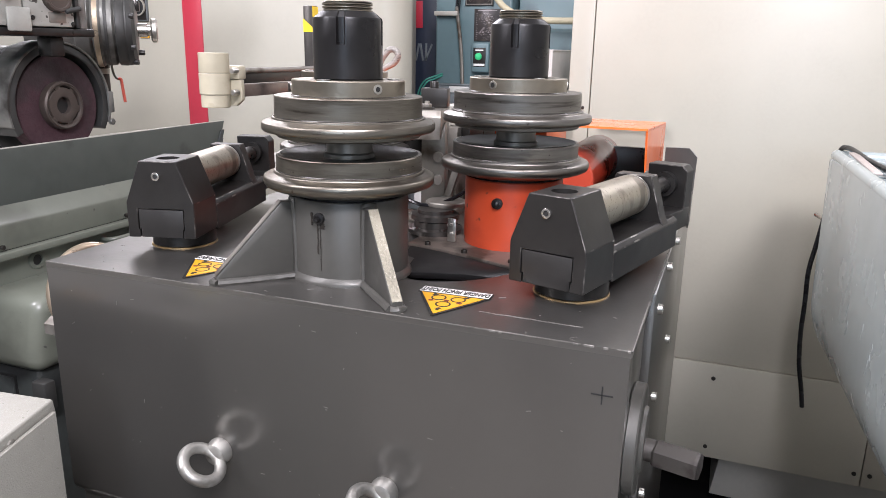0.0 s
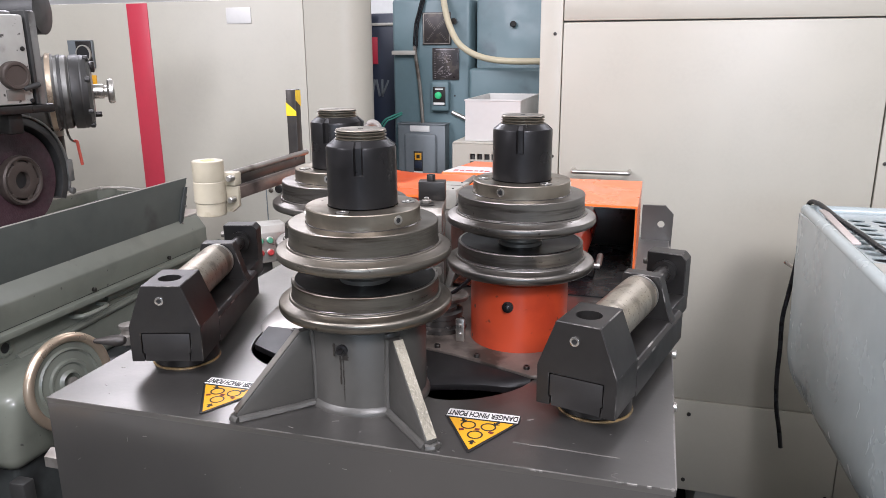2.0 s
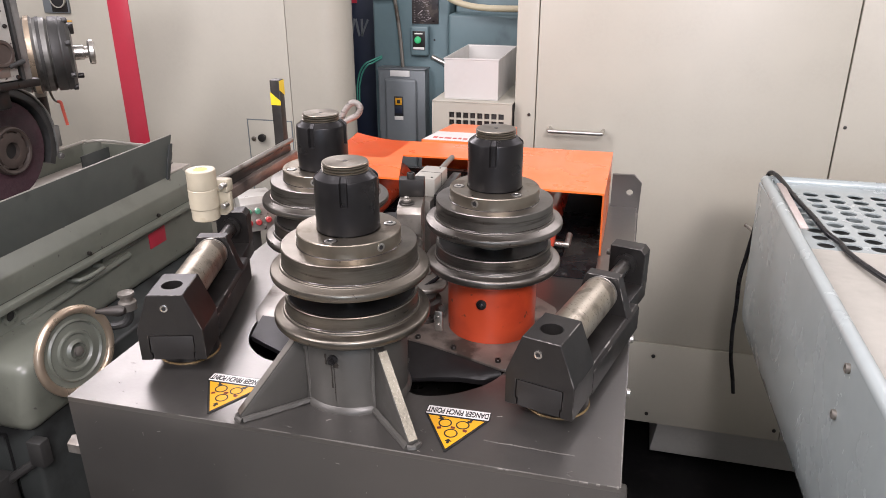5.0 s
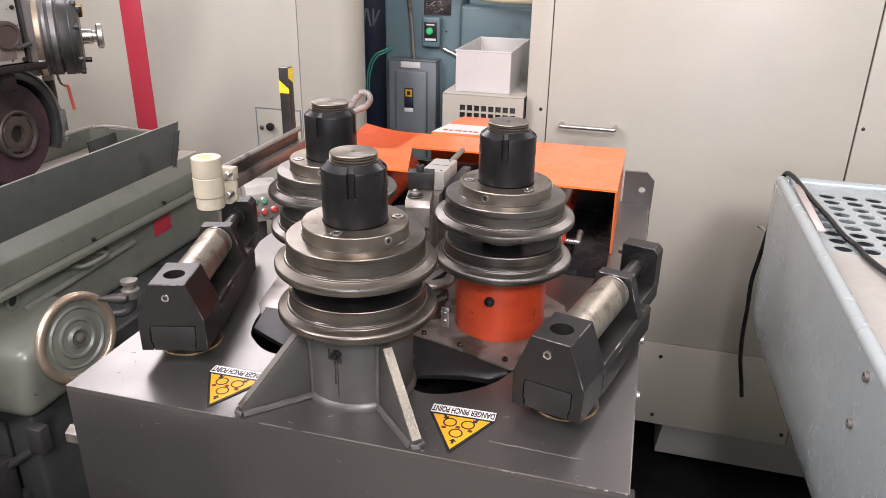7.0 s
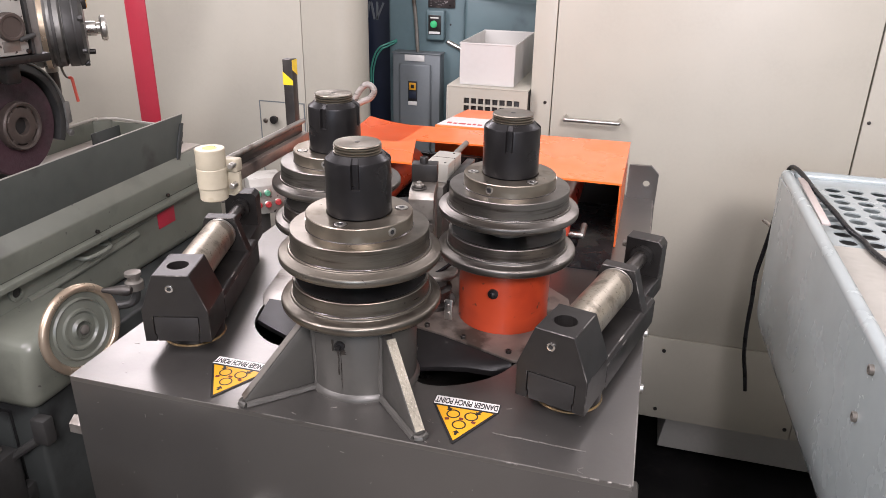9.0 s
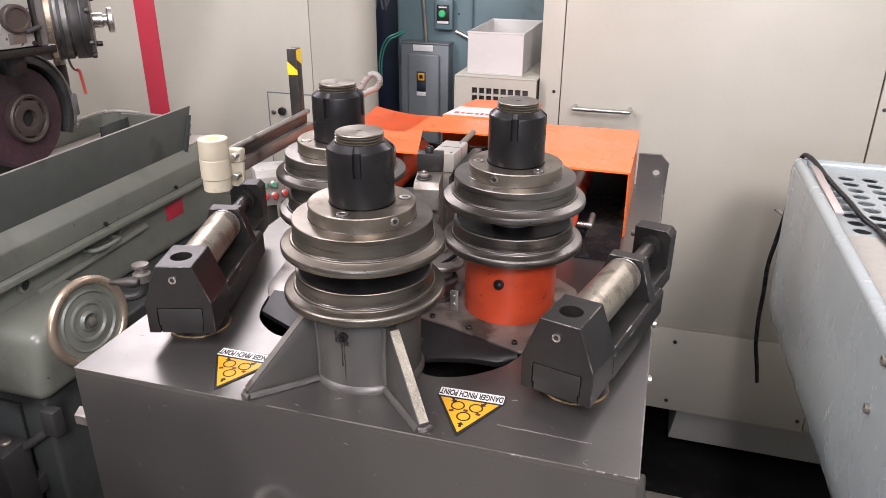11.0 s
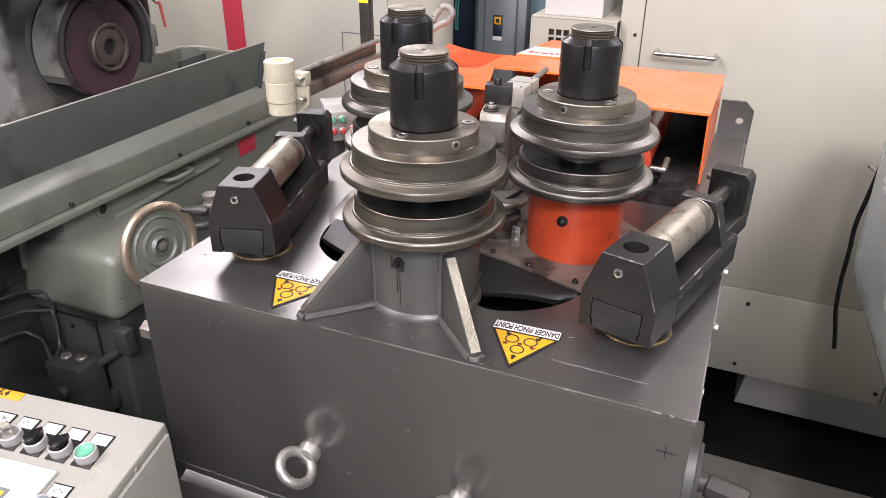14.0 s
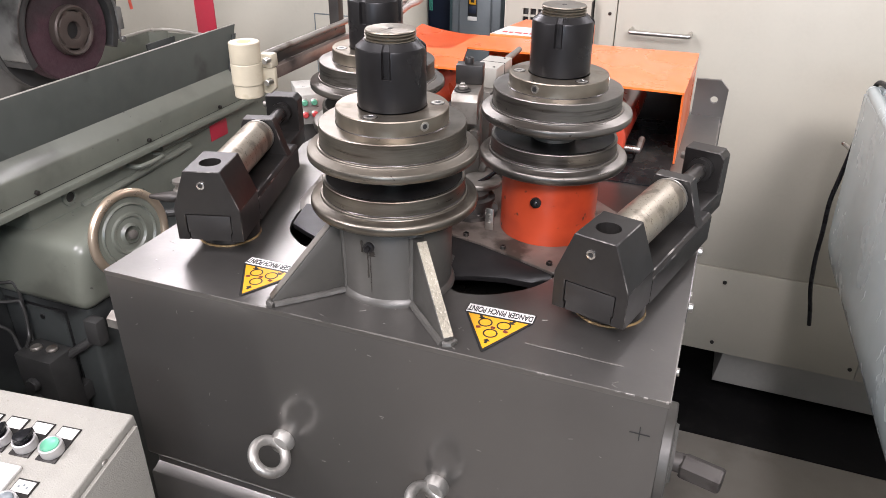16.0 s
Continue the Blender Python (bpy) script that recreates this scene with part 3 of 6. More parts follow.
for a in (-135, -45):
    m = pose(fx, fy, TOP + 0.001, 0, 0, a)
    g = prism([(0.076, 0.0), (0.184, 0.0), (0.184, 0.010), (0.096, 0.104), (0.076, 0.104)], -0.007, 0.007, "y", 0.0012)
    gp = part("gusset", moved(g, Matrix.Translation((0, 0, Z)) @ m), GREYMATT, sleeve)
    if a in (-135, -45):
        cap = prism([(0.0965, 0.1045), (0.1845, 0.0105), (0.1855, 0.0113), (0.0975, 0.1053)], -0.0065, 0.0065, "y")
        # Right edge is worn bare; the left one's light is put into paler steel.
        part("pale_edge", moved(cap, Matrix.Translation((0, 0, Z)) @ m), WORN if a == -45 else STEELGREY, gp, "bare ground edge, on the left gusset paled for light")
    wb = bmesh.new()
    for s in (-1, 1):
        join(wb, tube([(0.079, s * 0.0075, 0.002), (0.079, s * 0.0078, 0.05), (0.080, s * 0.0072, 0.103)], 0.0042, 8))
        join(wb, tube([(0.082, s * 0.0085, 0.002), (0.13, s * 0.0082, 0.0012), (0.183, s * 0.0075, 0.001)], 0.0058, 8))
    join(wb, tube([(0.184, -0.008, 0.001), (0.1885, 0.0, 0.002), (0.184, 0.008, 0.001)], 0.0048, 8))
    join(wb, tube([(0.077, -0.009, 0.104), (0.080, 0.0, 0.1065), (0.077, 0.009, 0.104)], 0.0055, 8))
    for v in wb.verts:
        v.co += Vector((noise.noise(v.co * 180), noise.noise(v.co * 190 + Vector((5, 0, 0))), noise.noise(v.co * 170 + Vector((0, 9, 0))))) * 0.0011
    part("weld", moved(wb, Matrix.Translation((0, 0, Z)) @ m), GREYMATT, gp)
part("foot_weld", moved(lathe([(0.079, 0.011), (0.0800, 0.0100), (0.0815, 0.0088), (0.0828, 0.0066), (0.0842, 0.0048), (0.0850, 0.0024), (0.0852, 0.0), (0.079, 0.0)], 72, close=False), pose(fx, fy, TOP + Z)), GREYMATT, sleeve)
part("grease_nipple", moved(lathe([(0, 0), (0.0075, 0), (0.0075, 0.004), (0.004, 0.005), (0.0045, 0.009), (0.003, 0.012), (0, 0.0125)], 14), pose(fx - 0.002, fy - 0.0795, 1.040 + Z, 90, 0, 0)), NUTBLACK, sleeve, "dark grease nipple")

orun = bmesh.new()
random.seed(12)
for u, z0, z1, w in ((-0.0050, 0.992, 1.036, 0.0016), (-0.0012, 0.970, 1.034, 0.0010), (-0.0135, 1.030, 1.047, 0.0016), (0.002, 1.026, 1.034, 0.006)):
    n_ = 9
    lft = [(fx + u - w * random.uniform(0.25, 1.0), z0 + (z1 - z0) * k / n_ + Z) for k in range(n_ + 1)]
    rgt = [(fx + u + w * random.uniform(0.25, 1.0), z0 + (z1 - z0) * k / n_ + Z) for k in range(n_ + 1)]
    join(orun, prism(lft + rgt[::-1], fy - 0.0805, fy - 0.0790, "y"))
part("oil_run", orun, DARKGLOSS, sleeve, "dark oil run below the nipple")

# swing levers that carry the two rear rolls
PX, PY = 0.036, 0.385


LEVERS = {1: [(0.026, 0.294), (0.087, 0.279), (0.141, 0.260), (0.216, 0.231), (0.262, 0.240), (0.292, 0.300), (0.296, 0.380), (0.275, 0.470), (0.200, 0.540), (0.030, 0.545), (0.026, 0.360)],
          -1: [(-0.262, 0.318), (-0.240, 0.282), (-0.189, 0.282), (-0.130, 0.285), (-0.060, 0.300), (-0.022, 0.345), (-0.020, 0.550), (-0.160, 0.600), (-0.250, 0.540), (-0.282, 0.430)]}
# the black aprons: upper edge, lower edge, and how low the lower one lies
APRONS = {1: ([(0.030, 0.300), (0.062, 0.291), (0.087, 0.284), (0.141, 0.265), (0.180, 0.250), (0.216, 0.237)], [(0.050, 0.205), (0.074, 0.187), (0.106, 0.200), (0.150, 0.211), (0.188, 0.212), (0.217, 0.226)], 0.9520, 0.9440, 0.8),
          -1: ([(-0.238, 0.300), (-0.205, 0.300), (-0.160, 0.300), (-0.110, 0.300), (-0.060, 0.305), (-0.045, 0.330)], [(-0.223, 0.229), (-0.190, 0.212), (-0.152, 0.194), (-0.118, 0.186), (-0.070, 0.240), (-0.040, 0.290)], 0.9590, 0.9570, 0.2)}


def apron(upper, lower, z0, z1, bulge):
    """A bulging black sheet from the lever's front edge down to its own lower edge, with a turned-down lip."""
    bm = bmesh.new()
    loops = []
    for f, lift, drop in ((0.0, 0.0, 0), (0.25, 0.0022, 0), (0.5, 0.0034, 0), (0.75, 0.0028, 0), (0.92, 0.0010, 0), (1.0, -0.002, 0), (1.0, 0.0, 0.006), (0.96, 0.0, 0.012), (0.0, 0.0, 0.012)):
        loops.append([bm.verts.new((p[0] + (q[0] - p[0]) * f, p[1] + (q[1] - p[1]) * f, z0 + (z1 - z0) * f + lift * bulge - drop)) for p, q in zip(upper, lower)])
    n_ = len(loops)
    for k in range(n_):
        a, b = loops[k], loops[(k + 1) % n_]
        for i in range(len(a) - 1):
            bm.faces.new((a[i], a[i + 1], b[i + 1], b[i]))
    for i in (0, -1):
        bm.faces.new([lp[i] for lp in loops])
    bmesh.ops.recalc_face_normals(bm, faces=bm.faces)
    bmesh.ops.subdivide_edges(bm, edges=[e for e in bm.edges if e.calc_length() > 0.02], cuts=1)
    return bm


for (cx, cy), s in ((R_AXIS, 1), (B_AXIS, -1)):
    lev = bpart("swing_lever", prism(LEVERS[s], 0.9504 if s > 0 else 0.9508, 0.9560, "z", 0.0014), LEVER if s > 0 else PALEPLATE, "oily steel swing lever plate")
    part("apron", moved(apron(*APRONS[s]), Matrix.Translation((0, 0, Z))), GLOSSBLACK, lev, "glossy black lever apron")
    sl = bpart("orange_sleeve", moved(lathe([(0.060, 0), (0.077, 0), (0.077, 0.1040), (0.076, 0.1055), (0.060, 0.1055)], 72, close=False), pose(cx, cy, 0.9562)), ORANGE, "chipped orange spindle sleeve")
    part("bush", moved(rod(0.060, 0.103, 40), pose(cx, cy, 0.957 + Z)), DARKSTEEL, sl)
    part("grease_nipple", moved(lathe([(0, 0), (0.0085, 0), (0.0085, 0.004), (0.004, 0.005), (0.0045, 0.009), (0, 0.0125)], 14), pose(cx - 0.003, cy - 0.0765, 1.030 + Z, 90, 0, 0)), NUTBLACK, sl, "oily grease nipple")
    for bx, by in ((-0.112 * s, -0.085), (-0.044 * s, -0.105), (0.036 * s, -0.128), (-0.115 * s, -0.02)):
        part("lever_screw", moved(socket_screw(0.0048, 0.005, 12), pose(cx + bx, cy + by, 0.9560 + Z)), DARKSTEEL, lev)
ob = bpart("steel_tag", cuboid(0.080, 0.094, 0.326, 0.330, 0.9565, 0.994, 0.001), CHROME, "bright riveted tag")
part("rivet", moved(rod(0.004, 0.003, 12, 0.0005), pose(0.087, 0.326, 0.968 + Z, 90, 0, 0)), CHROME, ob)
part("rivet", moved(rod(0.003, 0.003, 12, 0.0005), pose(0.087, 0.326, 0.984 + Z, 90, 0, 0)), STEELGREY, ob)

# pivot stack between the rolls
piv = bpart("pivot_drum", moved(lathe([(0, 0), (0.046, 0), (0.046, 0.007), (0.036, 0.009), (0.036, 0.020), (0.040, 0.022), (0.040, 0.030), (0.030, 0.032), (0.030, 0.038), (0, 0.038)], 48), pose(PX, PY, TOP + 0.0065)), DARKSTEEL, "stepped oily pivot drum")
part("disc", moved(lathe([(0, 0), (0.034, 0), (0.035, 0.002), (0.035, 0.006), (0.033, 0.008), (0, 0.008)], 48), pose(PX + 0.006, PY + 0.035, TOP + 0.045 + Z)), STEELGREY, piv, "flat bright disc")
part("disc_screw", moved(socket_screw(0.005, 0.004, 14), pose(PX - 0.014, PY - 0.030, TOP + 0.0135 + Z)), DARKSTEEL, piv)
part("disc_screw", moved(socket_screw(0.005, 0.004, 14), pose(PX + 0.024, PY - 0.030, TOP + 0.0135 + Z)), DARKSTEEL, piv)
bpart("fork_plate", prism([(-0.034, 0.43), (0.030, 0.425), (0.036, 0.47), (0.030, 0.55), (-0.030, 0.55)], 0.9565, 0.972, "z", 0.0015), STEELGREY)
bpart("strut", moved(cuboid(-0.006, 0.006, -0.006, 0.006, 0, 0.090, 0.001), pose(0.020, 0.46, 0.972, 0, 18, 0)), STEELGREY)
cable = bpart("oil_line", tube([(-0.02, 0.40, 1.002), (0.01, 0.395, 0.996), (0.04, 0.41, 1.000), (0.07, 0.45, 1.02), (0.09, 0.50, 1.06)], 0.0035, 8), RUBBER, "thin black oil line")
bpart("dark_cylinder", moved(lathe([(0, 0), (0.019, 0), (0.020, 0.002), (0.020, 0.008), (0.022, 0.010), (0.022, 0.062), (0.020, 0.064), (0, 0.064)], 32), pose(-0.040, 0.47, 1.046)), OXIDE, "dark oily cylinder")
cyl = bpart("labelled_cylinder", moved(rod(0.026, 0.072, 32, 0.003), pose(-0.030, 0.475, 0.973)), SWITCHGREY, "small cylinder with a white label")
lb = lathe([(0.0262, 0.012), (0.0265, 0.012), (0.0265, 0.056), (0.0262, 0.056)], 32, close=False)
bmesh.ops.delete(lb, geom=[v for v in lb.verts if not (v.co.x > -0.004 and v.co.y < 0.012)], context="VERTS")
part("label_wrap", moved(lb, pose(-0.030, 0.475, 0.973 + Z)), LABELWHITE, cyl)
for i in range(5):
    a = radians(-46)
    part("print_bar", moved(cuboid(-0.008, 0.008, -0.0008, 0.0004, 0, 0.0028, 0), pose(-0.030 + 0.0268 * math.cos(a), 0.475 + 0.0268 * math.sin(a), 0.990 + 0.0066 * i + Z, 0, 0, 44)), BLACK, cyl)

# straightening clamp behind the front roll
CL = pose(0.003, 0.457, 0.972 + Z, 0, 0, 12)


def clpart(name, bm, material, label="", parent=None):
    return part(name, moved(bm, CL), material, parent or bender, label)


cl = clpart("clamp_column", prism([(-0.021, 0.0), (0.021, 0.0), (0.021, 0.160), (-0.021, 0.160)], -0.006, 0.030, "y", 0.0015), STEELGREY, "milled steel clamp column")
clpart("top_block", prism([(-0.066, 0.135), (-0.066, 0.172), (-0.058, 0.1835), (0.030, 0.1835), (0.030, 0.160), (-0.030, 0.160)], -0.022, 0.022, "x", 0.0015), STEELGREY, "milled clamp head", cl)
clpart("washer", moved(rod(0.014, 0.003, 24, 0.001), pose(-0.006, -0.040, 0.1836)), DARKSTEEL, "", cl)
clpart("nut", moved(rod(0.0085, 0.006, 6, 0.001), pose(-0.006, -0.040, 0.1866)), STEELGREY, "", cl)
clpart("stud", moved(rod(0.0042, 0.010, 12, 0.001), pose(-0.006, -0.040, 0.1870)), CHROME, "", cl)
tb = clpart("tool_block", cuboid(-0.023, 0.023, -0.004, 0.024, 0.1840, 0.2160, 0.0015), OXIDE, "black tool block", cl)
clpart("cap_screw", moved(socket_screw(0.0075, 0.011, 20), pose(-0.002, 0.008, 0.216)), OXIDE, "", tb)
clpart("spacer", moved(rod(0.009, 0.012, 20, 0.001), pose(0.010, -0.006, 0.10, 90, 0, 0)), STEELGREY, "", cl)
clpart("spacer", moved(rod(0.009, 0.012, 20, 0.001), pose(0.010, -0.006, 0.06, 90, 0, 0)), STEELGREY, "", cl)
HS = pose(-0.012, 0.635, 1.131, 0, 0, -2)
sw = bpart("proximity_housing", moved(cuboid(-0.024, 0.024, -0.046, 0.046, -0.019, 0.019, 0.002), HS), LIGHTGREY, "pale grey sensor housing")
part("cover_seam", moved(cuboid(-0.0245, 0.0245, -0.0005, 0.0005, -0.0195, 0.0195, 0), Matrix.Translation((0, 0, Z)) @ HS), DARKSTEEL, sw)
bpart("housing_bracket", moved(cuboid(-0.012, 0.022, -0.07, 0.06, -0.160, -0.0195, 0.002), HS), STEELGREY)
for u, v in ((-0.015, -0.036), (0.015, -0.036), (0.012, 0.034)):
    part("pin", moved(rod(0.0022, 0.0012, 10), Matrix.Translation((0, 0, Z)) @ HS @ pose(u, v, 0.019)), DARKSTEEL, sw)
bpart("sensor_rail", cuboid(0.016, 0.034, 0.56, 0.72, 1.085, 1.128, 0.002), OXIDE)
bpart("air_line", moved(rod(0.0062, 0.12, 14, 0.001), pose(-0.006, 0.68, 1.138, -90, 0, 0)), STEELGREY, "dull steel sensor rod")

# orange rear cover, its front edge a little higher than its back
def tilted(bm):
    for v in bm.verts:
        v.co.z += 0.0208 * (1.092 - v.co.y) / 0.412
    return bm


cov = bpart("rear_cover", tilted(plate_with_holes([(-0.338, 0.680), (-0.095, 0.682), (-0.158, 0.908), (0.014, 0.914), (0.078, 0.684), (0.341, 0.680), (0.341, 1.092), (-0.338, 1.070)], [], 1.092, 1.096, "z")), COVERORANGE, "glossy orange sheet-metal cover")
part("side_sheet", moved(prism([(0.682, 1.1122), (1.092, 1.0915), (1.092, 0.9515), (0.752, 0.9515)], 0.337, 0.341, "x"), Matrix.Translation((0, 0, Z))), COVERORANGE, cov)
part("side_sheet", moved(prism([(0.682, 1.1122), (1.088, 1.0915), (1.088, 0.9515), (0.752, 0.9515)], -0.338, -0.334, "x"), Matrix.Translation((0, 0, Z))), COVERORANGE, cov)
fl = bmesh.new()
rows_ = []
for q in range(7):
    f_ = q / 6
    rows_.append([fl.verts.new((-0.338 + 0.150 * f_, 1.069 - 0.20 * g_, 1.0974 + 0.0101 * g_ + 0.016 * (1 - f_) ** 2.2 * (1 - g_) ** 2.0)) for g_ in (0.0, 0.25, 0.5, 0.75, 1.0)])
for q in range(6):
    for g_ in range(4):
        fl.faces.new((rows_[q][g_], rows_[q + 1][g_], rows_[q + 1][g_ + 1], rows_[q][g_ + 1]))
bmesh.ops.solidify(fl, geom=list(fl.faces), thickness=0.0015)
part("flared_corner", moved(fl, Matrix.Translation((0, 0, Z))), COVERORANGE, cov, "upturned sheet corner")
bl = bpart("rear_hood", prism([(-0.165, 1.094), (-0.128, 1.298), (0.062, 1.303), (0.055, 1.094)], 0.96, 1.0985, "z", 0.002), COVERORANGE, "orange rear hood with a white name plate")
part("name_plate", prism([(-0.160, 1.096), (-0.143, 1.190), (-0.022, 1.190), (-0.012, 1.096)], 1.0988 + Z, 1.1002 + Z, "z"), LABELWHITE, bl, "white plate with a red logo")
for u, w, h in ((-0.138, 0.012, 0.016), (-0.121, 0.010, 0.012), (-0.106, 0.018, 0.012), (-0.083, 0.010, 0.012), (-0.068, 0.008, 0.016), (-0.055, 0.012, 0.012)):
    part("logo_bar", cuboid(u, u + w, 1.112, 1.112 + h, 1.1003 + Z, 1.1008 + Z, 0), LOGORED, bl)
# hydraulic cylinders and dark interior under the cover
hc = bpart("hydraulic_cylinder", moved(lathe([(0, 0), (0.050, 0), (0.053, 0.004), (0.053, 0.36), (0, 0.36)], 56), pose(0.192, 0.70, 1.008, -90, 0, 0)), CYLRED, "dark red hydraulic cylinder")
part("end_cap", moved(lathe([(0, 0), (0.052, 0), (0.055, 0.003), (0.055, 0.022), (0, 0.022)], 56), pose(0.192, 0.682, 1.008 + Z, -90, 0, 0)), CYLRED, hc)
part("fitting", moved(rod(0.0068, 0.032, 14, 0.001), pose(0.243, 0.712, 0.986 + Z, 0, 90, 0)), CHROME, hc, "chrome hose fitting")
part("elbow", moved(rod(0.0064, 0.030, 6, 0.001), pose(0.271, 0.710, 0.987 + Z, -58, 8, 0)), STEELGREY, hc)
bpart("hydraulic_cylinder", moved(lathe([(0, 0), (0.038, 0), (0.041, 0.004), (0.041, 0.30), (0, 0.30)], 48), pose(-0.205, 0.70, 1.02, -90, 0, 0)), ORANGE, "orange hydraulic cylinder")
# Black sheet added over the top plate, puts the covered space's shade into colour.
bpart("interior_dark_sheet", cuboid(-0.333, 0.336, 0.62, 1.019, 0.9505, 0.9525, 0), RUBBER, "black sheet added to darken the space under the cover")
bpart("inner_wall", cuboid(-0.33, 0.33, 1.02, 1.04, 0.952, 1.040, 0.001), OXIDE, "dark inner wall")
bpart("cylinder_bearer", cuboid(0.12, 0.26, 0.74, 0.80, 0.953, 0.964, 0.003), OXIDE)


# ---- forming rolls ----
def slotted(a, r, z):
    if z > 0.190 and r > 0.034:
        for k in range(4):
            d = (a - radians(13) - k * math.pi / 2 + math.pi) % (2 * math.pi) - math.pi
            if abs(d) < radians(6.8):
                return min(r, 0.0405)
    return r


def forming_roll(at, turn, label, die):
    """The two steel dies on a spindle, the clamping collar and the slotted black nut; z from the sleeve's top."""
    t = thing("forming_roll", (at[0], at[1], at[2]), label, "forming roll", "rolls of the bender", turn)
    lower = lathe([(0.0, 0.001), (0.088, 0.001), (0.1000, 0.0042), (0.1088, 0.0072), (0.1128, 0.0094), (0.1147, 0.0122), (0.1152, 0.0148), (0.1151, 0.0192), (0.1141, 0.0212), (0.1120, 0.0226), (0.1018, 0.0256), (0.1012, 0.0265), (0.1010, 0.0284), (0.1005, 0.0289), (0.0982, 0.0291), (0.0976, 0.0296),
                   (0.0975, 0.0488), (0.0968, 0.0498), (0.0925, 0.0500), (0.0915, 0.0492), (0.0900, 0.0480), (0.040, 0.043), (0.032, 0.043), (0, 0.043)], 128)
    lo = part("lower_die", lower, die, t, "grooved turned-steel lower die")
    # Black ring puts the shade of the gap below the die into colour.
    part("gap_shade_ring", lathe([(0.060, -0.0045), (0.0745, -0.0045), (0.0745, 0.0008), (0.060, 0.0008)], 72, close=False), RUBBER, lo)
    part("dished_face", lathe([(0.0335, 0.0442), (0.041, 0.0440), (0.0905, 0.0490), (0.0932, 0.0502), (0.0925, 0.0506), (0.0900, 0.0494), (0.041, 0.0446), (0.0335, 0.0447)], 96, close=False), DEEPBLACK, lo, "near-black dished face")
    part("spool", lathe([(0.0, 0.043), (0.034, 0.043), (0.034, 0.050), (0.031, 0.052), (0.031, 0.066), (0.0325, 0.067), (0.0325, 0.082), (0, 0.082)], 48), STEELGREY, t, "worn spacer bush")
    upper = lathe([(0.0, 0.078), (0.032, 0.078), (0.088, 0.0728), (0.0950, 0.0730), (0.0962, 0.0742), (0.0965, 0.0786), (0.0985, 0.0792), (0.1090, 0.0798), (0.1128, 0.0808), (0.1146, 0.0828), (0.1151, 0.0852), (0.1150, 0.0896), (0.1140, 0.0918), (0.1118, 0.0932), (0.1020, 0.0957), (0.1014, 0.0963), (0.1012, 0.0980), (0.1007, 0.0985),
                   (0.0983, 0.0987), (0.0977, 0.0992), (0.0976, 0.1248), (0.0968, 0.1260), (0.0960, 0.1262), (0.0, 0.1262)], 128)
    part("upper_die", upper, die, t, "stepped turned-steel upper die")
    # Thin dark rings along the dies' inner corners and the collar's foot.
    part("corner_line", lathe([(0.0978, 0.0990), (0.0988, 0.0989), (0.0986, 0.0993), (0.0979, 0.1000)], 96, close=False), DARKGLOSS, t, "thin dark line in the corner")
    part("corner_line", lathe([(0.0978, 0.0294), (0.0988, 0.0293), (0.0986, 0.0297), (0.0979, 0.0304)], 96, close=False), DARKGLOSS, t)
    part("corner_line", lathe([(0.0745, 0.1263), (0.0756, 0.1263), (0.0753, 0.1266), (0.0746, 0.1272)], 80, close=False), DARKGLOSS, t)
    col = part("clamping_collar", lathe([(0.046, 0.1264), (0.0738, 0.1264), (0.0744, 0.1270), (0.0744, 0.1454), (0.0734, 0.1466), (0.046, 0.1466)], 80, close=False), COLLAR, t, "ground steel clamping collar")
    for k in range(3):
        a = radians(23 + 120 * k)
        seat = pose(0.0595 * math.cos(a), 0.0595 * math.sin(a), 0.1464)
        part("counterbore", moved(rod(0.0097, 0.0005, 24), seat), DARKGLOSS, col)
        part("collar_bolt", moved(socket_screw(0.0083, 0.0016, 20), seat), CHROME, col)
        part("socket", moved(rod(0.0047, 0.0012, 6), seat), BLACK, col)
        a += radians(60)
        part("set_screw", moved(socket_screw(0.0062, 0.0014, 16), pose(0.0737 * math.cos(a), 0.0737 * math.sin(a), 0.137, 0, 90, math.degrees(a))), CHROME, col)
        part("socket", moved(rod(0.0036, 0.0005, 6), pose(0.0743 * math.cos(a), 0.0750 * math.sin(a), 0.137, 0, 90, math.degrees(a))), BLACK, col)
    part("lock_nut", lathe([(0.036, 0.1468), (0.0440, 0.1468), (0.0450, 0.1480), (0.0450, 0.1895), (0.0450, 0.1905), (0.0450, 0.2205), (0.0440, 0.2235), (0.0352, 0.2305), (0.0345, 0.2312), (0.030, 0.2312)], 144, slotted, close=False), NUTBLACK, t, "black slotted lock nut")
    thread = [(0.0, 0.222), (0.0300, 0.2225)]
    for i in range(4):
        z = 0.2262 + i * 0.0040
        thread += [(0.0292, z), (0.0326, z + 0.0014), (0.0326, z + 0.0024), (0.0292, z + 0.0037)]
    thread += [(0.0322, 0.2424), (0.0312, 0.2436), (0.0, 0.2436)]
    part("spindle_end", lathe(thread, 64), COLLAR, t, "threaded steel spindle end")
    part("centre_hole", moved(rod(0.0035, 0.0006, 14), pose(0, 0, 0.2434)), DARKSTEEL, t)
    return t


forming_roll((fx, fy, 1.0655), 4, "turned steel forming roll with black slotted nut on the grey sleeve", TURNED)
side_roll = forming_roll((R_AXIS[0], R_AXIS[1], 1.0665), 173, "darkened turned steel forming roll with black nut on an orange sleeve", DARKTURNED)
copy_thing(side_roll, pose(B_AXIS[0], B_AXIS[1], 1.0665, 0, 0, 76))


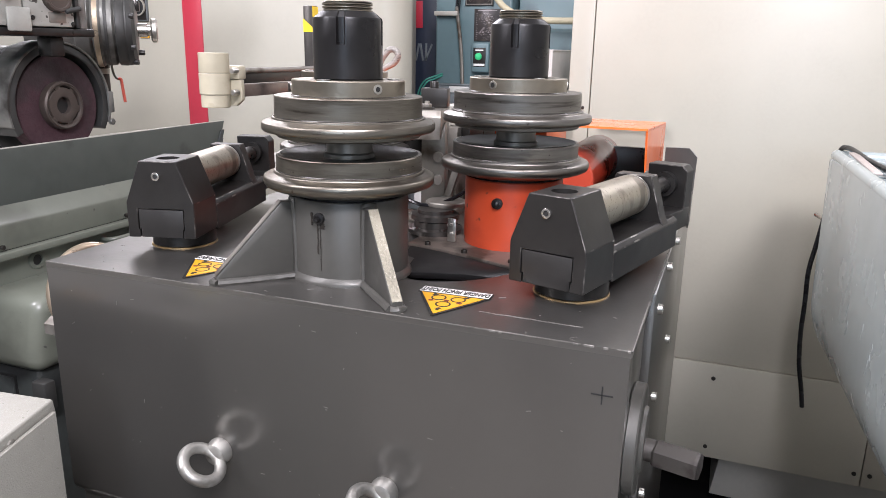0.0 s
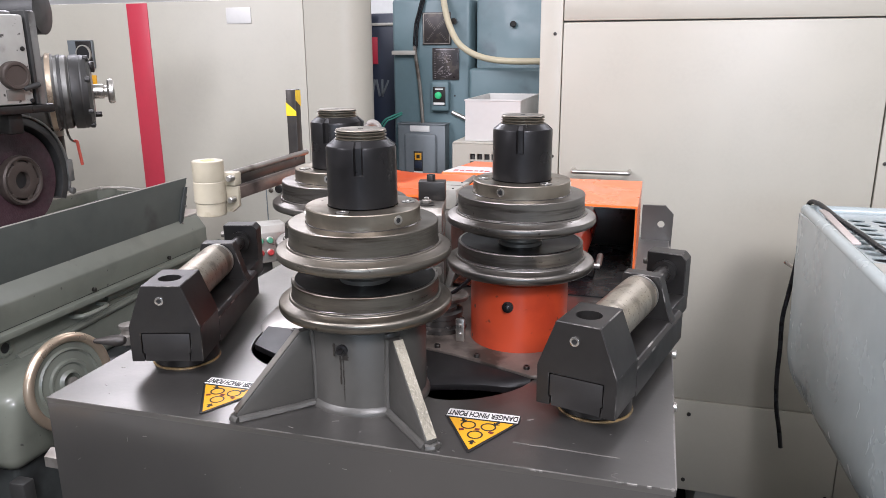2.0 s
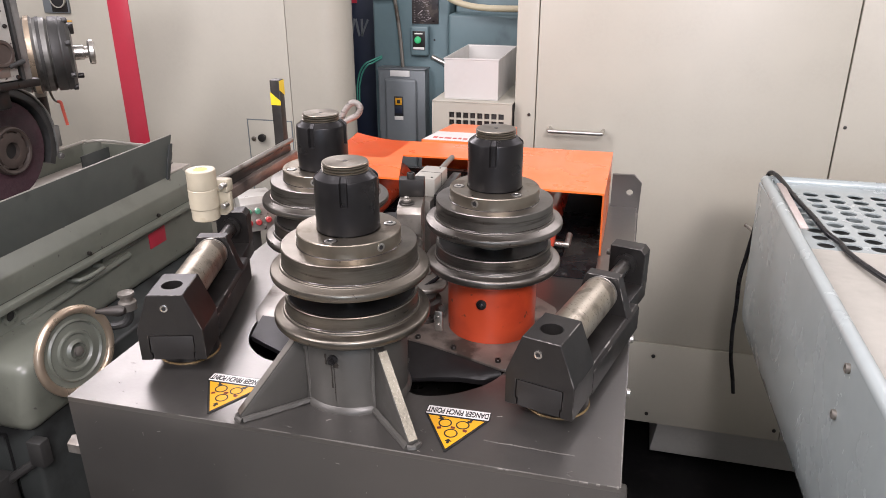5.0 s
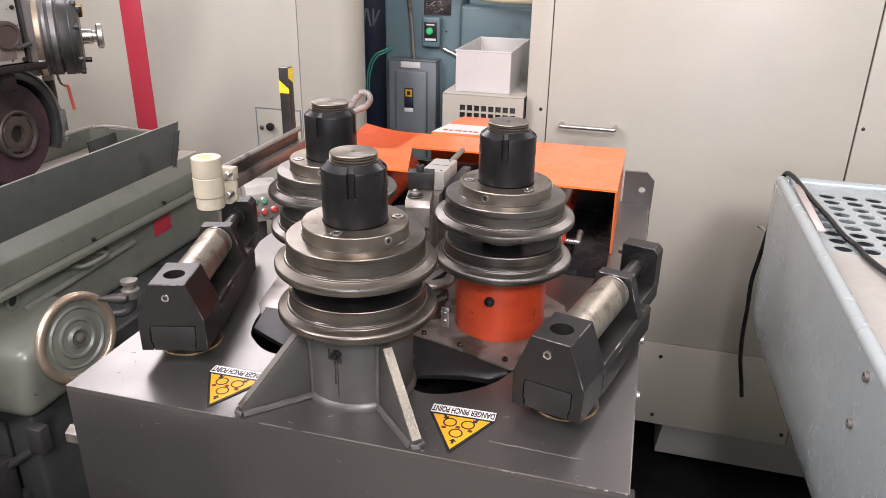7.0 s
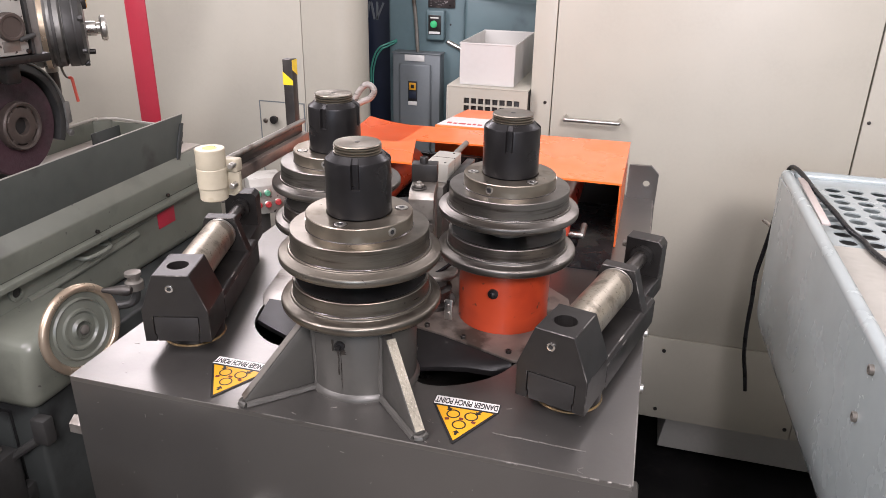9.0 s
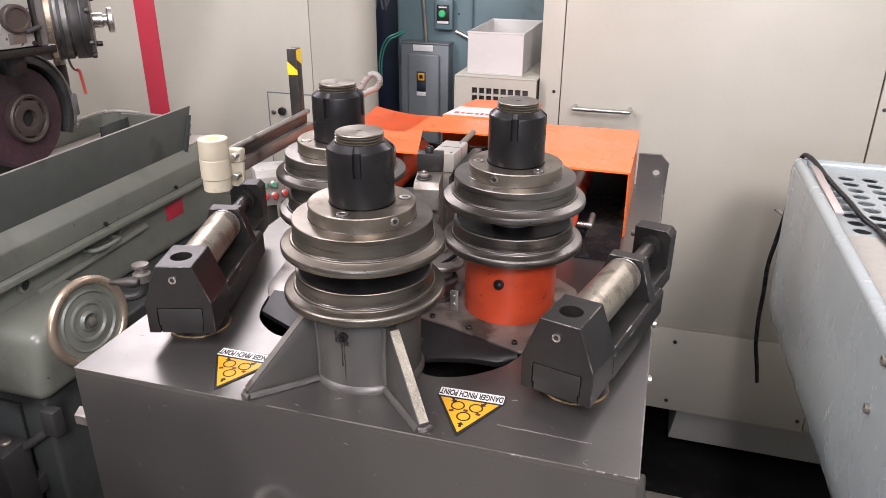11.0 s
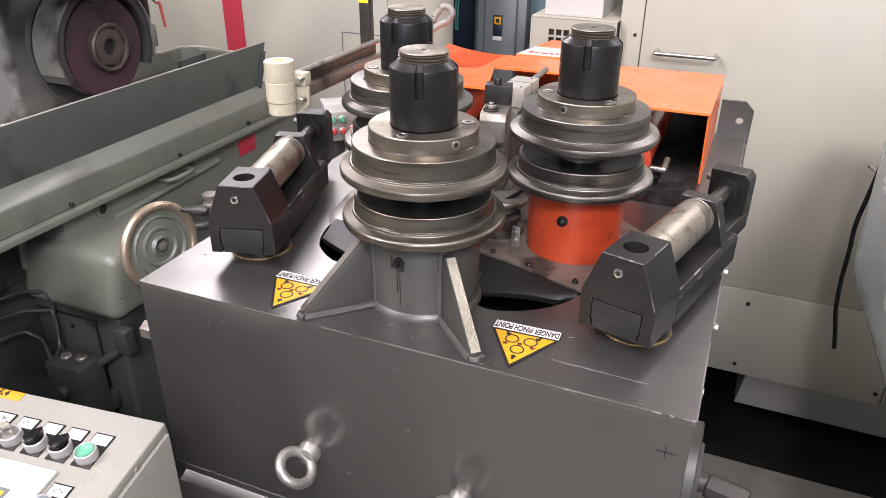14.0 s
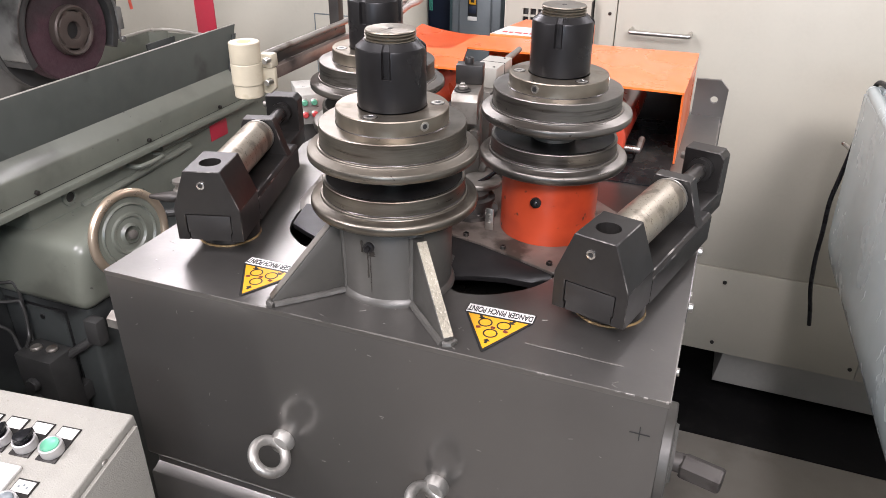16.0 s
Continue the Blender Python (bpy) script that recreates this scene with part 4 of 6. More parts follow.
# ---- side guide arms ----
def guide_arm(at, turn):
    """A black block, roller, yoke and slide on a round post; y runs away along the arm."""
    t = thing("guide_arm", (at[0], at[1], TOP), "black steel side guide arm with a scuffed roller", "guide arm", "guide arms", turn)
    part("post", moved(lathe([(0, 0.003), (0.048, 0.003), (0.048, 0.032), (0, 0.032)], 48), pose(0.0, 0.075, 0)), OXIDE, t)
    part("brass_ring", moved(lathe([(0.047, 0), (0.0500, 0), (0.0498, 0.0012), (0.0488, 0.0022), (0.047, 0.0022)], 48, close=False), pose(0, 0.075, 0)), BRONZE, t, "oily brass ring")
    blk = prism([(-0.0515, 0.024), (-0.0335, 0.024), (-0.0335, 0.036), (-0.0355, 0.036), (-0.0355, 0.0675), (0.0355, 0.0675), (0.0355, 0.036), (0.0335, 0.036), (0.0335, 0.024), (0.0515, 0.024), (0.0515, 0.076), (0.028, 0.138), (-0.028, 0.138), (-0.0515, 0.076)], 0.0, 0.082, "y")
    topf = max(blk.faces, key=lambda f: f.calc_center_median().z)
    rim = list(topf.edges)
    bmesh.ops.delete(blk, geom=[topf], context="FACES_ONLY")
    ring = [blk.verts.new((0.0165 * math.cos(2 * math.pi * q / 32), 0.038 + 0.0165 * math.sin(2 * math.pi * q / 32), 0.138)) for q in range(32)]
    deep = [blk.verts.new((v.co.x, v.co.y, 0.085)) for v in ring]
    loop = [blk.edges.new((ring[q], ring[(q + 1) % 32])) for q in range(32)]
    bmesh.ops.triangle_fill(blk, use_beauty=True, use_dissolve=False, edges=rim + loop)
    for q in range(32):
        blk.faces.new((ring[q], ring[(q + 1) % 32], deep[(q + 1) % 32], deep[q]))
    blk.faces.new(deep)
    b = worn_block("front_block", blk, BLOCK, t, 0.0011, "bevelled black block with a bore")
    part("slot_insert", prism([(-0.0318, 0.0245), (0.0318, 0.0245), (0.0318, 0.0372), (0.0340, 0.0372), (0.0340, 0.0662), (-0.0340, 0.0662), (-0.0340, 0.0372), (-0.0318, 0.0372)], 0.0008, 0.10, "y", 0.0006), INSERT, b)
    part("face_screw", moved(socket_screw(0.0062, 0.0024, 18), pose(-0.003, 0, 0.116, 90, 0, 0)), CHROME, b, "bright socket screw")
    part("socket", moved(rod(0.0034, 0.0006, 6), pose(-0.003, -0.0009, 0.116, 90, 0, 0)), BLACK, b)
    worn_block("slide_bar", prism([(-0.0515, 0.020), (0.0515, 0.020), (0.0515, 0.060), (0.046, 0.066), (-0.046, 0.066), (-0.0515, 0.060)], 0.083, 0.318, "y"), BLOCK, t)
    wear = bmesh.new()
    random.seed(31)
    for k in range(6):
        u, v, a, L = random.uniform(-0.044, 0.044), random.uniform(0.10, 0.24), random.uniform(0, 180), random.uniform(0.002, 0.007)
        join(wear, moved(cuboid(-L / 2, L / 2, -0.0004, 0.0004, -0.0002, 0.0004, 0), pose(u, v, 0.066, 0, 0, a)))
    wm = part("surface_wear", wear, SCRATCH, t, "small bright nicks")
    wm["kind"] = "stuff"
    part("bottom_rail", cuboid(-0.033, 0.033, 0.318, 0.43, 0.030, 0.062, 0.002), BLOCK, t)
    part("roller", moved(lathe([(0, 0), (0.0275, 0), (0.0295, 0.002), (0.0295, 0.160), (0.0275, 0.163), (0.0255, 0.164), (0.0255, 0.172), (0, 0.172)], 48), pose(0, 0.084, 0.103, -90, 0, 0)), ROLLERSTEEL, t, "scuffed bright steel roller")
    part("clip_ring", moved(lathe([(0.0255, 0), (0.0290, 0), (0.0290, 0.003), (0.0255, 0.003)], 48, close=False), pose(0, 0.2505, 0.103, -90, 0, 0)), CHROME, t)
    yk = prism([(-0.050, 0.062), (0.050, 0.062), (0.044, 0.075), (0.027, 0.132), (-0.027, 0.132), (-0.044, 0.075)], 0.258, 0.282, "y")
    worn_block("yoke", yk, BLOCK, t)
    part("rod", moved(rod(0.0125, 0.125, 28), pose(0, 0.282, 0.100, -90, 0, 0)), DARKSTEEL, t, "dark steel adjusting rod")
    part("rod_collar", moved(lathe([(0, 0), (0.0195, 0), (0.0195, 0.012), (0.017, 0.014), (0, 0.014)], 32), pose(0, 0.388, 0.100, -90, 0, 0)), OXIDE, t)
    eb = worn_block("end_block", prism([(-0.032, 0.050), (0.032, 0.050), (0.032, 0.121), (0.024, 0.130), (-0.032, 0.130)], 0.402, 0.436, "y"), BLOCK, t)
    part("side_screw", moved(socket_screw(0.006, 0.010, 14), pose(-0.032, 0.42, 0.108, 0, -90, 0)), STEELGREY, eb)
    return t


guide_arm((0.2915, 0.103), -15.0)
guide_arm((-0.2870, 0.100), 15.5)


# ---- warning stickers ----
def sticker(at, turn):
    t = thing("warning_sticker", (at[0], at[1], TOP + 0.0006), "yellow triangular pinch point warning sticker", "sticker", "pinch stickers", turn)
    part("backing", prism([(-0.0475, 0.0), (0.0475, 0.0), (0.0475, 0.0215), (-0.0475, 0.0215)], 0, 0.0008, "z"), BLACK, t)
    part("white_strip", prism([(-0.0462, 0.0013), (0.0462, 0.0013), (0.0462, 0.0202), (-0.0462, 0.0202)], 0.0008, 0.0013, "z"), LABELWHITE, t)
    part("black_triangle", prism([(-0.046, -0.0005), (0.046, -0.0005), (0.0015, -0.080), (-0.0015, -0.080)], 0, 0.0008, "z"), BLACK, t)
    part("yellow_field", prism([(-0.0412, -0.0030), (0.0412, -0.0030), (0.0, -0.0745)], 0.0008, 0.0013, "z"), YELLOW, t)
    w = lettering("sticker_text", "DANGER PINCH POINT", 0.0140, pose(0, 0.0108, 0.0014, 0, 0, 180), BLACK, t, 0.0003)
    w.scale = (0.615, 1.28, 1)
    for cx, cy in ((-0.013, -0.018), (0.0125, -0.018), (0.0, -0.040)):
        part("circle", moved(lathe([(0.0078, 0.0013), (0.0098, 0.0013), (0.0098, 0.0017), (0.0078, 0.0017)], 28, close=False), pose(cx, cy, 0)), BLACK, t)
    for cx, cy, a in ((-0.019, -0.031, 20), (0.018, -0.031, -20), (0.0, -0.027, 0)):
        part("pinch_mark", moved(cuboid(-0.0030, 0.0030, -0.0024, 0.0024, 0.0017, 0.0020, 0), pose(cx, cy, 0, 0, 0, a)), REDPRINT, t)
    for cx, cy, a in ((-0.021, -0.0075, 210), (0.021, -0.0075, 150), (0.0, -0.058, 0)):
        part("arrow", moved(prism([(-0.0018, -0.005), (0.0018, -0.005), (0.0018, 0.0), (0.0048, 0.0), (0.0, 0.0055), (-0.0048, 0.0), (-0.0018, 0.0)], 0.0013, 0.0017, "z"), pose(cx, cy, 0, 0, 0, a)), BLACK, t)
    return t


st_r = sticker((0.1768, 0.0935), 1.5)
copy_thing(st_r, pose(-0.1790, 0.0925, TOP + 0.0006, 0, 0, 0.5))

# ---- nylon stop on its bar and the striped post ----
ns = thing("nylon_stop", (-0.300, 0.264, 1.143), "milky nylon stop roller on a steel arm", "guide roller")


def slim(bm):
    return moved(bm, Matrix.Translation((-0.003, 0, 0.0117)) @ Matrix.Diagonal((0.95, 0.95, 0.88, 1)))


part("lower_roller", slim(lathe([(0, 0.0), (0.0232, 0.0), (0.0240, 0.001), (0.0242, 0.0228), (0, 0.0228)], 40)), NYLON, ns)
part("middle_roller", slim(lathe([(0, 0.0232), (0.0250, 0.0232), (0.0258, 0.0245), (0.0258, 0.0600), (0.0250, 0.0612), (0, 0.0612)], 40)), NYLON, ns)
part("upper_roller", slim(lathe([(0, 0.0616), (0.0250, 0.0616), (0.0254, 0.0630), (0.0252, 0.0965), (0.0242, 0.0975), (0.012, 0.0975), (0.0115, 0.090), (0, 0.090)], 40)), NYLON, ns, "milky nylon roller with a yellowed top")
part("core_plug", slim(lathe([(0, 0.0902), (0.0112, 0.0902), (0.0112, 0.0970), (0, 0.0970)], 24)), YELLOWPLUG, ns, "lime yellow plug")
part("bracket", prism([(0.0, 0.014), (0.026, 0.014), (0.038, 0.024), (0.038, 0.056), (0.0, 0.056)], 0.014, 0.022, "y", 0.001), NYLON, ns, "pale nylon bracket")
part("top_bracket", cuboid(0.010, 0.037, 0.010, 0.030, 0.0565, 0.078, 0.003), NYLON, ns)
for z in (0.036, 0.070):
    part("bracket_bolt", moved(rod(0.005, 0.014, 12, 0.001), pose(0.032, 0.012, z, 90, 0, 0)), CHROME, ns)
part("square_bar", cuboid(-0.004, 0.014, 0.030, 0.330, 0.026, 0.046, 0.0015), COPPERY, ns, "square bar with a coppery sheen")
part("round_bar", moved(rod(0.0052, 0.30, 14), pose(0.002, 0.030, 0.068, -90, 0, 0)), STEELGREY, ns, "thin round bar")
part("bar_web", cuboid(0.000, 0.004, 0.030, 0.320, 0.047, 0.064, 0.0005), DARKSTEEL, ns)
post = thing("striped_post", (-0.326, 0.605, 0.968), "slim dark square post with yellow warning stripes", "post")
part("shaft", cuboid(-0.0105, 0.0105, -0.0105, 0.0105, -0.017, 0.3635, 0.0015), DARKSTEEL, post)
part("yellow_band", prism([(-0.0107, 0.339), (0.0107, 0.322), (0.0107, 0.313), (-0.0107, 0.313)], -0.0111, -0.0106, "y"), LEMON, post)
part("yellow_band", prism([(-0.0100, 0.343), (0.0107, 0.330), (0.0107, 0.362), (-0.0100, 0.362)], 0.0106, 0.0111, "x"), LEMON, post)
part("clamp_knob", moved(lathe([(0, 0), (0.006, 0), (0.006, 0.01), (0.011, 0.013), (0.011, 0.022), (0, 0.025)], 18), pose(-0.0105, 0, 0.19, 0, -90, 0)), RUBBER, post)
bp = thing("button_box", (-0.523, 0.800, 0.908), "light grey push-button box with red and green buttons", "control box", turn=38)
part("housing", prism([(0.0, 0.0), (0.110, 0.0), (0.110, 0.080), (0.018, 0.088), (0.0, 0.074)], -0.030, 0.056, "x", 0.002), PLATEGREY, bp)
for u, v, m in ((-0.0115, 0.056, BUTTONGREEN), (0.0115, 0.056, BUTTONGREEN), (-0.0115, 0.026, BUTTONRED), (0.0115, 0.026, BUTTONRED), (0.036, 0.030, BUTTONRED)):
    k = part("button_ring", moved(rod(0.0092, 0.005, 20, 0.001), pose(u, 0.0, v, 90, 0, 0)), CHROME, bp)
    part("button", moved(rod(0.0075, 0.011, 20, 0.002), pose(u, 0.0, v, 90, 0, 0)), m, k)
part("leg", cuboid(-0.02, 0.02, 0.04, 0.08, FLOOR - 0.908, 0.0005, 0.002), GREY, bp)
loop = thing("hose_loop", (-0.31, 0.80, 1.0965), "loop of worn grey-brown braided hose on the orange cover", "hose")
part("hose", tube([(0.018, 0.0, 0.088), (0.040, 0.0, 0.1175), (0.050, 0.0, 0.1345), (0.065, 0.0, 0.1515), (0.079, 0.0, 0.1535), (0.088, 0.0, 0.1415), (0.078, 0.0, 0.1245), (0.054, 0.0, 0.1125), (0.030, 0.0, 0.092), (0.0, 0.0, 0.05), (0.0, 0.0, 0.0075)], 0.0070, 12), BRAID, loop)

# ---- tall cream enclosure behind ----
cab = thing("machine_enclosure", (0, 0, FLOOR), "tall cream sheet-metal machine enclosure with a handled door", "enclosure")


def cpart(name, bm, material, label="", parent=None, owner=None):
    return part(name, moved(bm, Matrix.Translation((0, 0, -FLOOR))), material, parent or owner or cab, label)


cpart("frame_post", cuboid(0.020, 0.0845, 1.500, 1.56, 0.345, 1.552, 0.003), CREAM)
dr = cpart("door", cuboid(0.087, 0.944, 1.500, 1.53, 0.345, 1.479, 0.003), CREAM, "cream door with rounded corners")
cpart("upper_panel", cuboid(0.087, 0.944, 1.500, 1.53, 1.483, 1.552, 0.003), CREAM)
cpart("right_panel", cuboid(0.948, 2.6, 1.500, 1.53, 0.345, 1.552, 0.003), CREAM)
cpart("lower_panel", cuboid(0.020, 0.955, 1.4945, 1.53, 0.030, 0.3435, 0.0015), CREAM, "cream screwed lower panel")
cpart("lower_panel", cuboid(0.958, 2.6, 1.4945, 1.53, 0.030, 0.3435, 0.0015), CREAM)
cpart("core", cuboid(0.022, 2.6, 1.535, 2.6, 0.03, 1.548, 0), CREAMDARK)
cpart("seam_backing", cuboid(0.022, 2.6, 1.5305, 1.534, 0.03, 1.548, 0), CREAMDARK)
cpart("foot_box", prism([(0.575, 0.028), (0.552, -0.14), (2.4, -0.14), (2.4, 0.028)], 1.57, 2.5, "y", 0.002), CREAMDARK, "grey box under the enclosure")
# Black sheet added on the floor in place of the enclosure's deep shade.
shade_sheet = link("floor_shade_sheet", cuboid(0.10, 2.6, 1.31, 2.62, FLOOR, FLOOR + 0.004, 0.001), DEEPBLACK)
tagged(shade_sheet, "black sheet on the floor standing in for shade under the enclosure", "mat")
cpart("foot", cuboid(0.08, 0.16, 1.9, 2.0, FLOOR, 0.03, 0.003), OXIDE)
cpart("foot", cuboid(1.3, 1.4, 1.7, 1.8, FLOOR, -0.14, 0.003), OXIDE)
h = cpart("handle", tube([(0.134, 1.500, 1.055), (0.134, 1.466, 1.055), (0.138, 1.455, 1.055), (0.150, 1.452, 1.055), (0.280, 1.452, 1.055), (0.292, 1.455, 1.055), (0.296, 1.466, 1.055), (0.296, 1.500, 1.055)], 0.0062, 14, False, 4), CHROME, "bowed chrome handle", dr)
for x, z in ((0.063, 1.448), (0.066, 1.092), (0.963, 1.101), (0.961, 1.459), (0.063, 0.72), (0.963, 0.72)):
    cpart("panel_screw", moved(lathe([(0, 0), (0.0052, 0), (0.0045, 0.0025), (0, 0.0032)], 14), pose(x, 1.4998, z, 90, 0, 0)), DARKSTEEL)
for x, z in ((0.522, 0.297), (0.522, 0.066), (0.937, 0.069), (0.978, 0.070), (0.08, 0.066), (0.08, 0.297), (0.937, 0.297)):
    cpart("panel_screw", moved(lathe([(0, 0), (0.0068, 0), (0.006, 0.003), (0, 0.004)], 14), pose(x, 1.4943, z, 90, 0, 0)), OXIDE)

# ---- vent unit and white bin ----
vu = thing("vent_unit", (0, 0, FLOOR), "cream cabinet with a square-hole grille", "cabinet")
holes = [[(-0.181 + 0.0225 * i, 1.055 + 0.0235 * j), (-0.164 + 0.0225 * i, 1.055 + 0.0235 * j), (-0.164 + 0.0225 * i, 1.073 + 0.0235 * j), (-0.181 + 0.0225 * i, 1.073 + 0.0235 * j)] for i in range(8) for j in range(-4, 2)]
holes = [q for q in holes if q[1][0] < 0.012]
cpart("grille", plate_with_holes([(-0.232, 0.90), (0.018, 0.90), (0.018, 1.126), (-0.232, 1.126)], holes, 1.462, 1.470, "y"), CREAM, "cream panel with square holes", owner=vu)
cpart("housing", cuboid(-0.232, 0.018, 1.4705, 1.95, FLOOR, 1.126, 0.003), OXIDE, owner=vu)
cpart("shell", cuboid(-0.236, 0.019, 1.464, 1.95, 1.1265, 1.131, 0.001), CREAM, owner=vu)
cpart("shell", cuboid(-0.2365, -0.2325, 1.462, 1.95, FLOOR, 1.126, 0.001), CREAM, owner=vu)
cpart("front_sheet", cuboid(-0.232, 0.018, 1.462, 1.470, FLOOR, 0.8995, 0.001), CREAM, owner=vu)
bn = thing("white_bin", (-0.118, 1.66, 1.1315), "white open plastic bin on the vent unit", "bin")
o = plate = bmesh.new()
ow, od, hh, tk = 0.086, 0.168, 0.124, 0.003
cuboid(-ow, ow, -od, od, 0, tk, 0.001, 1, plate)
cuboid(-ow, ow, -od, -od + tk, tk, hh, 0.001, 1, plate)
cuboid(-ow, ow, od - tk, od, tk, hh, 0.001, 1, plate)
cuboid(-ow, -ow + tk, -od + tk, od - tk, tk, hh, 0.001, 1, plate)
cuboid(ow - tk, ow, -od + tk, od - tk, tk, hh, 0.001, 1, plate)
part("tub", plate, WHITEPLASTIC, bn)
rim = tube([(-ow, -od, hh), (ow, -od, hh), (ow, od, hh), (-ow, od, hh)], 0.0028, 8, True, 1)
part("rim", rim, WHITEPLASTIC, bn)

# ---- teal column machine with switch gear ----
tm = thing("column_machine", (0, 0, FLOOR), "teal-grey machine column with switch gear and hose", "machine")


def tpart(name, bm, material, label="", parent=None):
    return cpart(name, bm, material, label, parent, tm)


tpart("column", cuboid(-0.690, -0.365, 2.20, 2.70, FLOOR, 1.60, 0.012, 3), TEAL, "teal-grey enamelled column")
tpart("wide_body", cuboid(-0.350, 0.50, 2.24, 2.75, FLOOR, 1.62, 0.01, 2), TEAL)
tpart("guard_box", cuboid(-0.352, 0.30, 2.12, 2.235, 0.85, 1.335, 0.014, 3), TEAL, "rounded teal guard")
tpart("panel_knob", moved(rod(0.012, 0.02, 16, 0.003), pose(-0.20, 2.2395, 1.50, 90, 0, 0)), OXIDE)
dp = tpart("diagram_plate", cuboid(-0.520, -0.410, 2.193, 2.199, 1.288, 1.412, 0.001), PLATEDARK, "dark brown engraved wiring plate")
random.seed(21)
for blk in (0, 1):
    for r in range(11):
        z = 1.2955 + blk * 0.055 + r * 0.0042 - FLOOR
        half = 0.034 - 0.0045 * abs(r - 5.5)
        x = -0.467 - half
        while x < -0.467 + half:
            w = random.uniform(0.002, 0.009)
            if random.random() < 0.66:
                part("engraved_bar", cuboid(x, x + w, 2.1920, 2.1932, z, z + random.choice((0.0009, 0.0013, 0.0030)), 0), ENGRAVED, dp)
            x += w + random.uniform(0.002, 0.007)
        if r % 2 == 0:
            part("engraved_bar", cuboid(-0.511, -0.511 + random.uniform(0.003, 0.008), 2.1920, 2.1932, z, z + 0.0016, 0), ENGRAVED, dp)
part("title_bar", cuboid(-0.505, -0.425, 2.1920, 2.1932, 1.4035 - FLOOR, 1.4068 - FLOOR, 0), ENGRAVED, dp)
np_ = tpart("motor_plate", cuboid(-0.560, -0.443, 2.193, 2.199, 1.424, 1.548, 0.001), PLATEDARK, "dark name plate with a worn pale border")
for x0, x1, z0, z1 in ((-0.557, -0.446, 1.541, 1.545), (-0.557, -0.446, 1.427, 1.431), (-0.557, -0.553, 1.431, 1.541), (-0.450, -0.446, 1.431, 1.541)):
    part("border", cuboid(x0, x1, 2.1920, 2.1932, z0 - FLOOR, z1 - FLOOR, 0), STEELGREY, np_)
for i in range(8):
    for s in (-1, 1):
        part("print_bar", moved(cuboid(-0.006, 0.006, -0.0006, 0.0006, -0.0008, 0.0008, 0), pose(-0.5015 + s * (0.006 + i * 0.0050), 2.1925, 1.486 + s * 0.004 + i * 0.0055 - FLOOR, 0, 50 * s, 0)), STEELGREY, np_)
        if i > 1:
            part("print_bar", moved(cuboid(-0.004, 0.004, -0.0006, 0.0006, -0.0007, 0.0007, 0), pose(-0.5015 + s * (0.006 + i * 0.0048), 2.1925, 1.480 - i * 0.0055 - FLOOR, 0, -40 * s, 0)), STEELGREY, np_)
ps = tpart("power_switch", cuboid(-0.520, -0.445, 2.165, 2.199, 1.165, 1.282, 0.008, 3), TEAL, "switch box with a lit green lamp")
part("face", cuboid(-0.510, -0.458, 2.1625, 2.166, 1.188 - FLOOR, 1.262 - FLOOR, 0.001), OXIDE, ps)
part("green_lamp", moved(lathe([(0, 0), (0.014, 0), (0.0135, 0.006), (0.009, 0.010), (0, 0.0115)], 20), pose(-0.487, 2.1622, 1.228 - FLOOR, 90, 0, 0)), GREENLAMP, ps, "glowing green pilot lamp")
part("caption_bar", cuboid(-0.501, -0.468, 2.1614, 2.1626, 1.250 - FLOOR, 1.255 - FLOOR, 0), LABELWHITE, ps)
part("caption_plate", cuboid(-0.507, -0.461, 2.1614, 2.1626, 1.191 - FLOOR, 1.200 - FLOOR, 0), LABELWHITE, ps)
tpart("grip", moved(rod(0.010, 0.10, 16, 0.004), pose(-0.440, 2.196, 1.160, 0, 112, -8)), CHROME, "steel grip")
tpart("drill_hole", moved(rod(0.004, 0.002, 10), pose(-0.428, 2.2005, 1.225, 90, 0, 0)), BLACK)
ds = tpart("disconnect_box", cuboid(-0.652, -0.451, 2.135, 2.199, 0.68, 1.112, 0.004, 2), SWITCHGREY, "grey electrical disconnect box")
part("cover", cuboid(-0.620, -0.486, 2.118, 2.136, 0.70 - FLOOR, 1.076 - FLOOR, 0.014, 3), SWITCHGREY, ds)
part("lid_lip", cuboid(-0.655, -0.448, 2.130, 2.20, 1.1125 - FLOOR, 1.118 - FLOOR, 0.002), SWITCHGREY, ds)
part("paper_tag", cuboid(-0.599, -0.516, 2.131, 2.1345, 1.085 - FLOOR, 1.109 - FLOOR, 0.0005), LABELWHITE, ds)
lab = part("maker_label", cuboid(-0.579, -0.541, 2.1145, 2.1175, 0.910 - FLOOR, 1.007 - FLOOR, 0.0005), BLACK, ds, "black label with a yellow square")
part("yellow_square", cuboid(-0.574, -0.546, 2.1135, 2.1146, 0.972 - FLOOR, 1.001 - FLOOR, 0.0003), YELLOW, lab)
part("square_core", cuboid(-0.567, -0.553, 2.1128, 2.1136, 0.979 - FLOOR, 0.994 - FLOOR, 0.0003), BLACK, lab)
part("blue_field", cuboid(-0.576, -0.544, 2.1135, 2.1146, 0.938 - FLOOR, 0.966 - FLOOR, 0.0003), NAVY, lab)
part("grey_field", cuboid(-0.579, -0.541, 2.1135, 2.1146, 0.910 - FLOOR, 0.926 - FLOOR, 0.0003), LABELWHITE, lab)
tpart("conduit", tube([(-0.592, 2.185, 1.415), (-0.588, 2.18, 1.395), (-0.568, 2.18, 1.25), (-0.553, 2.165, 1.10)], 0.0075, 10), STEELGREY, "grey flexible conduit")
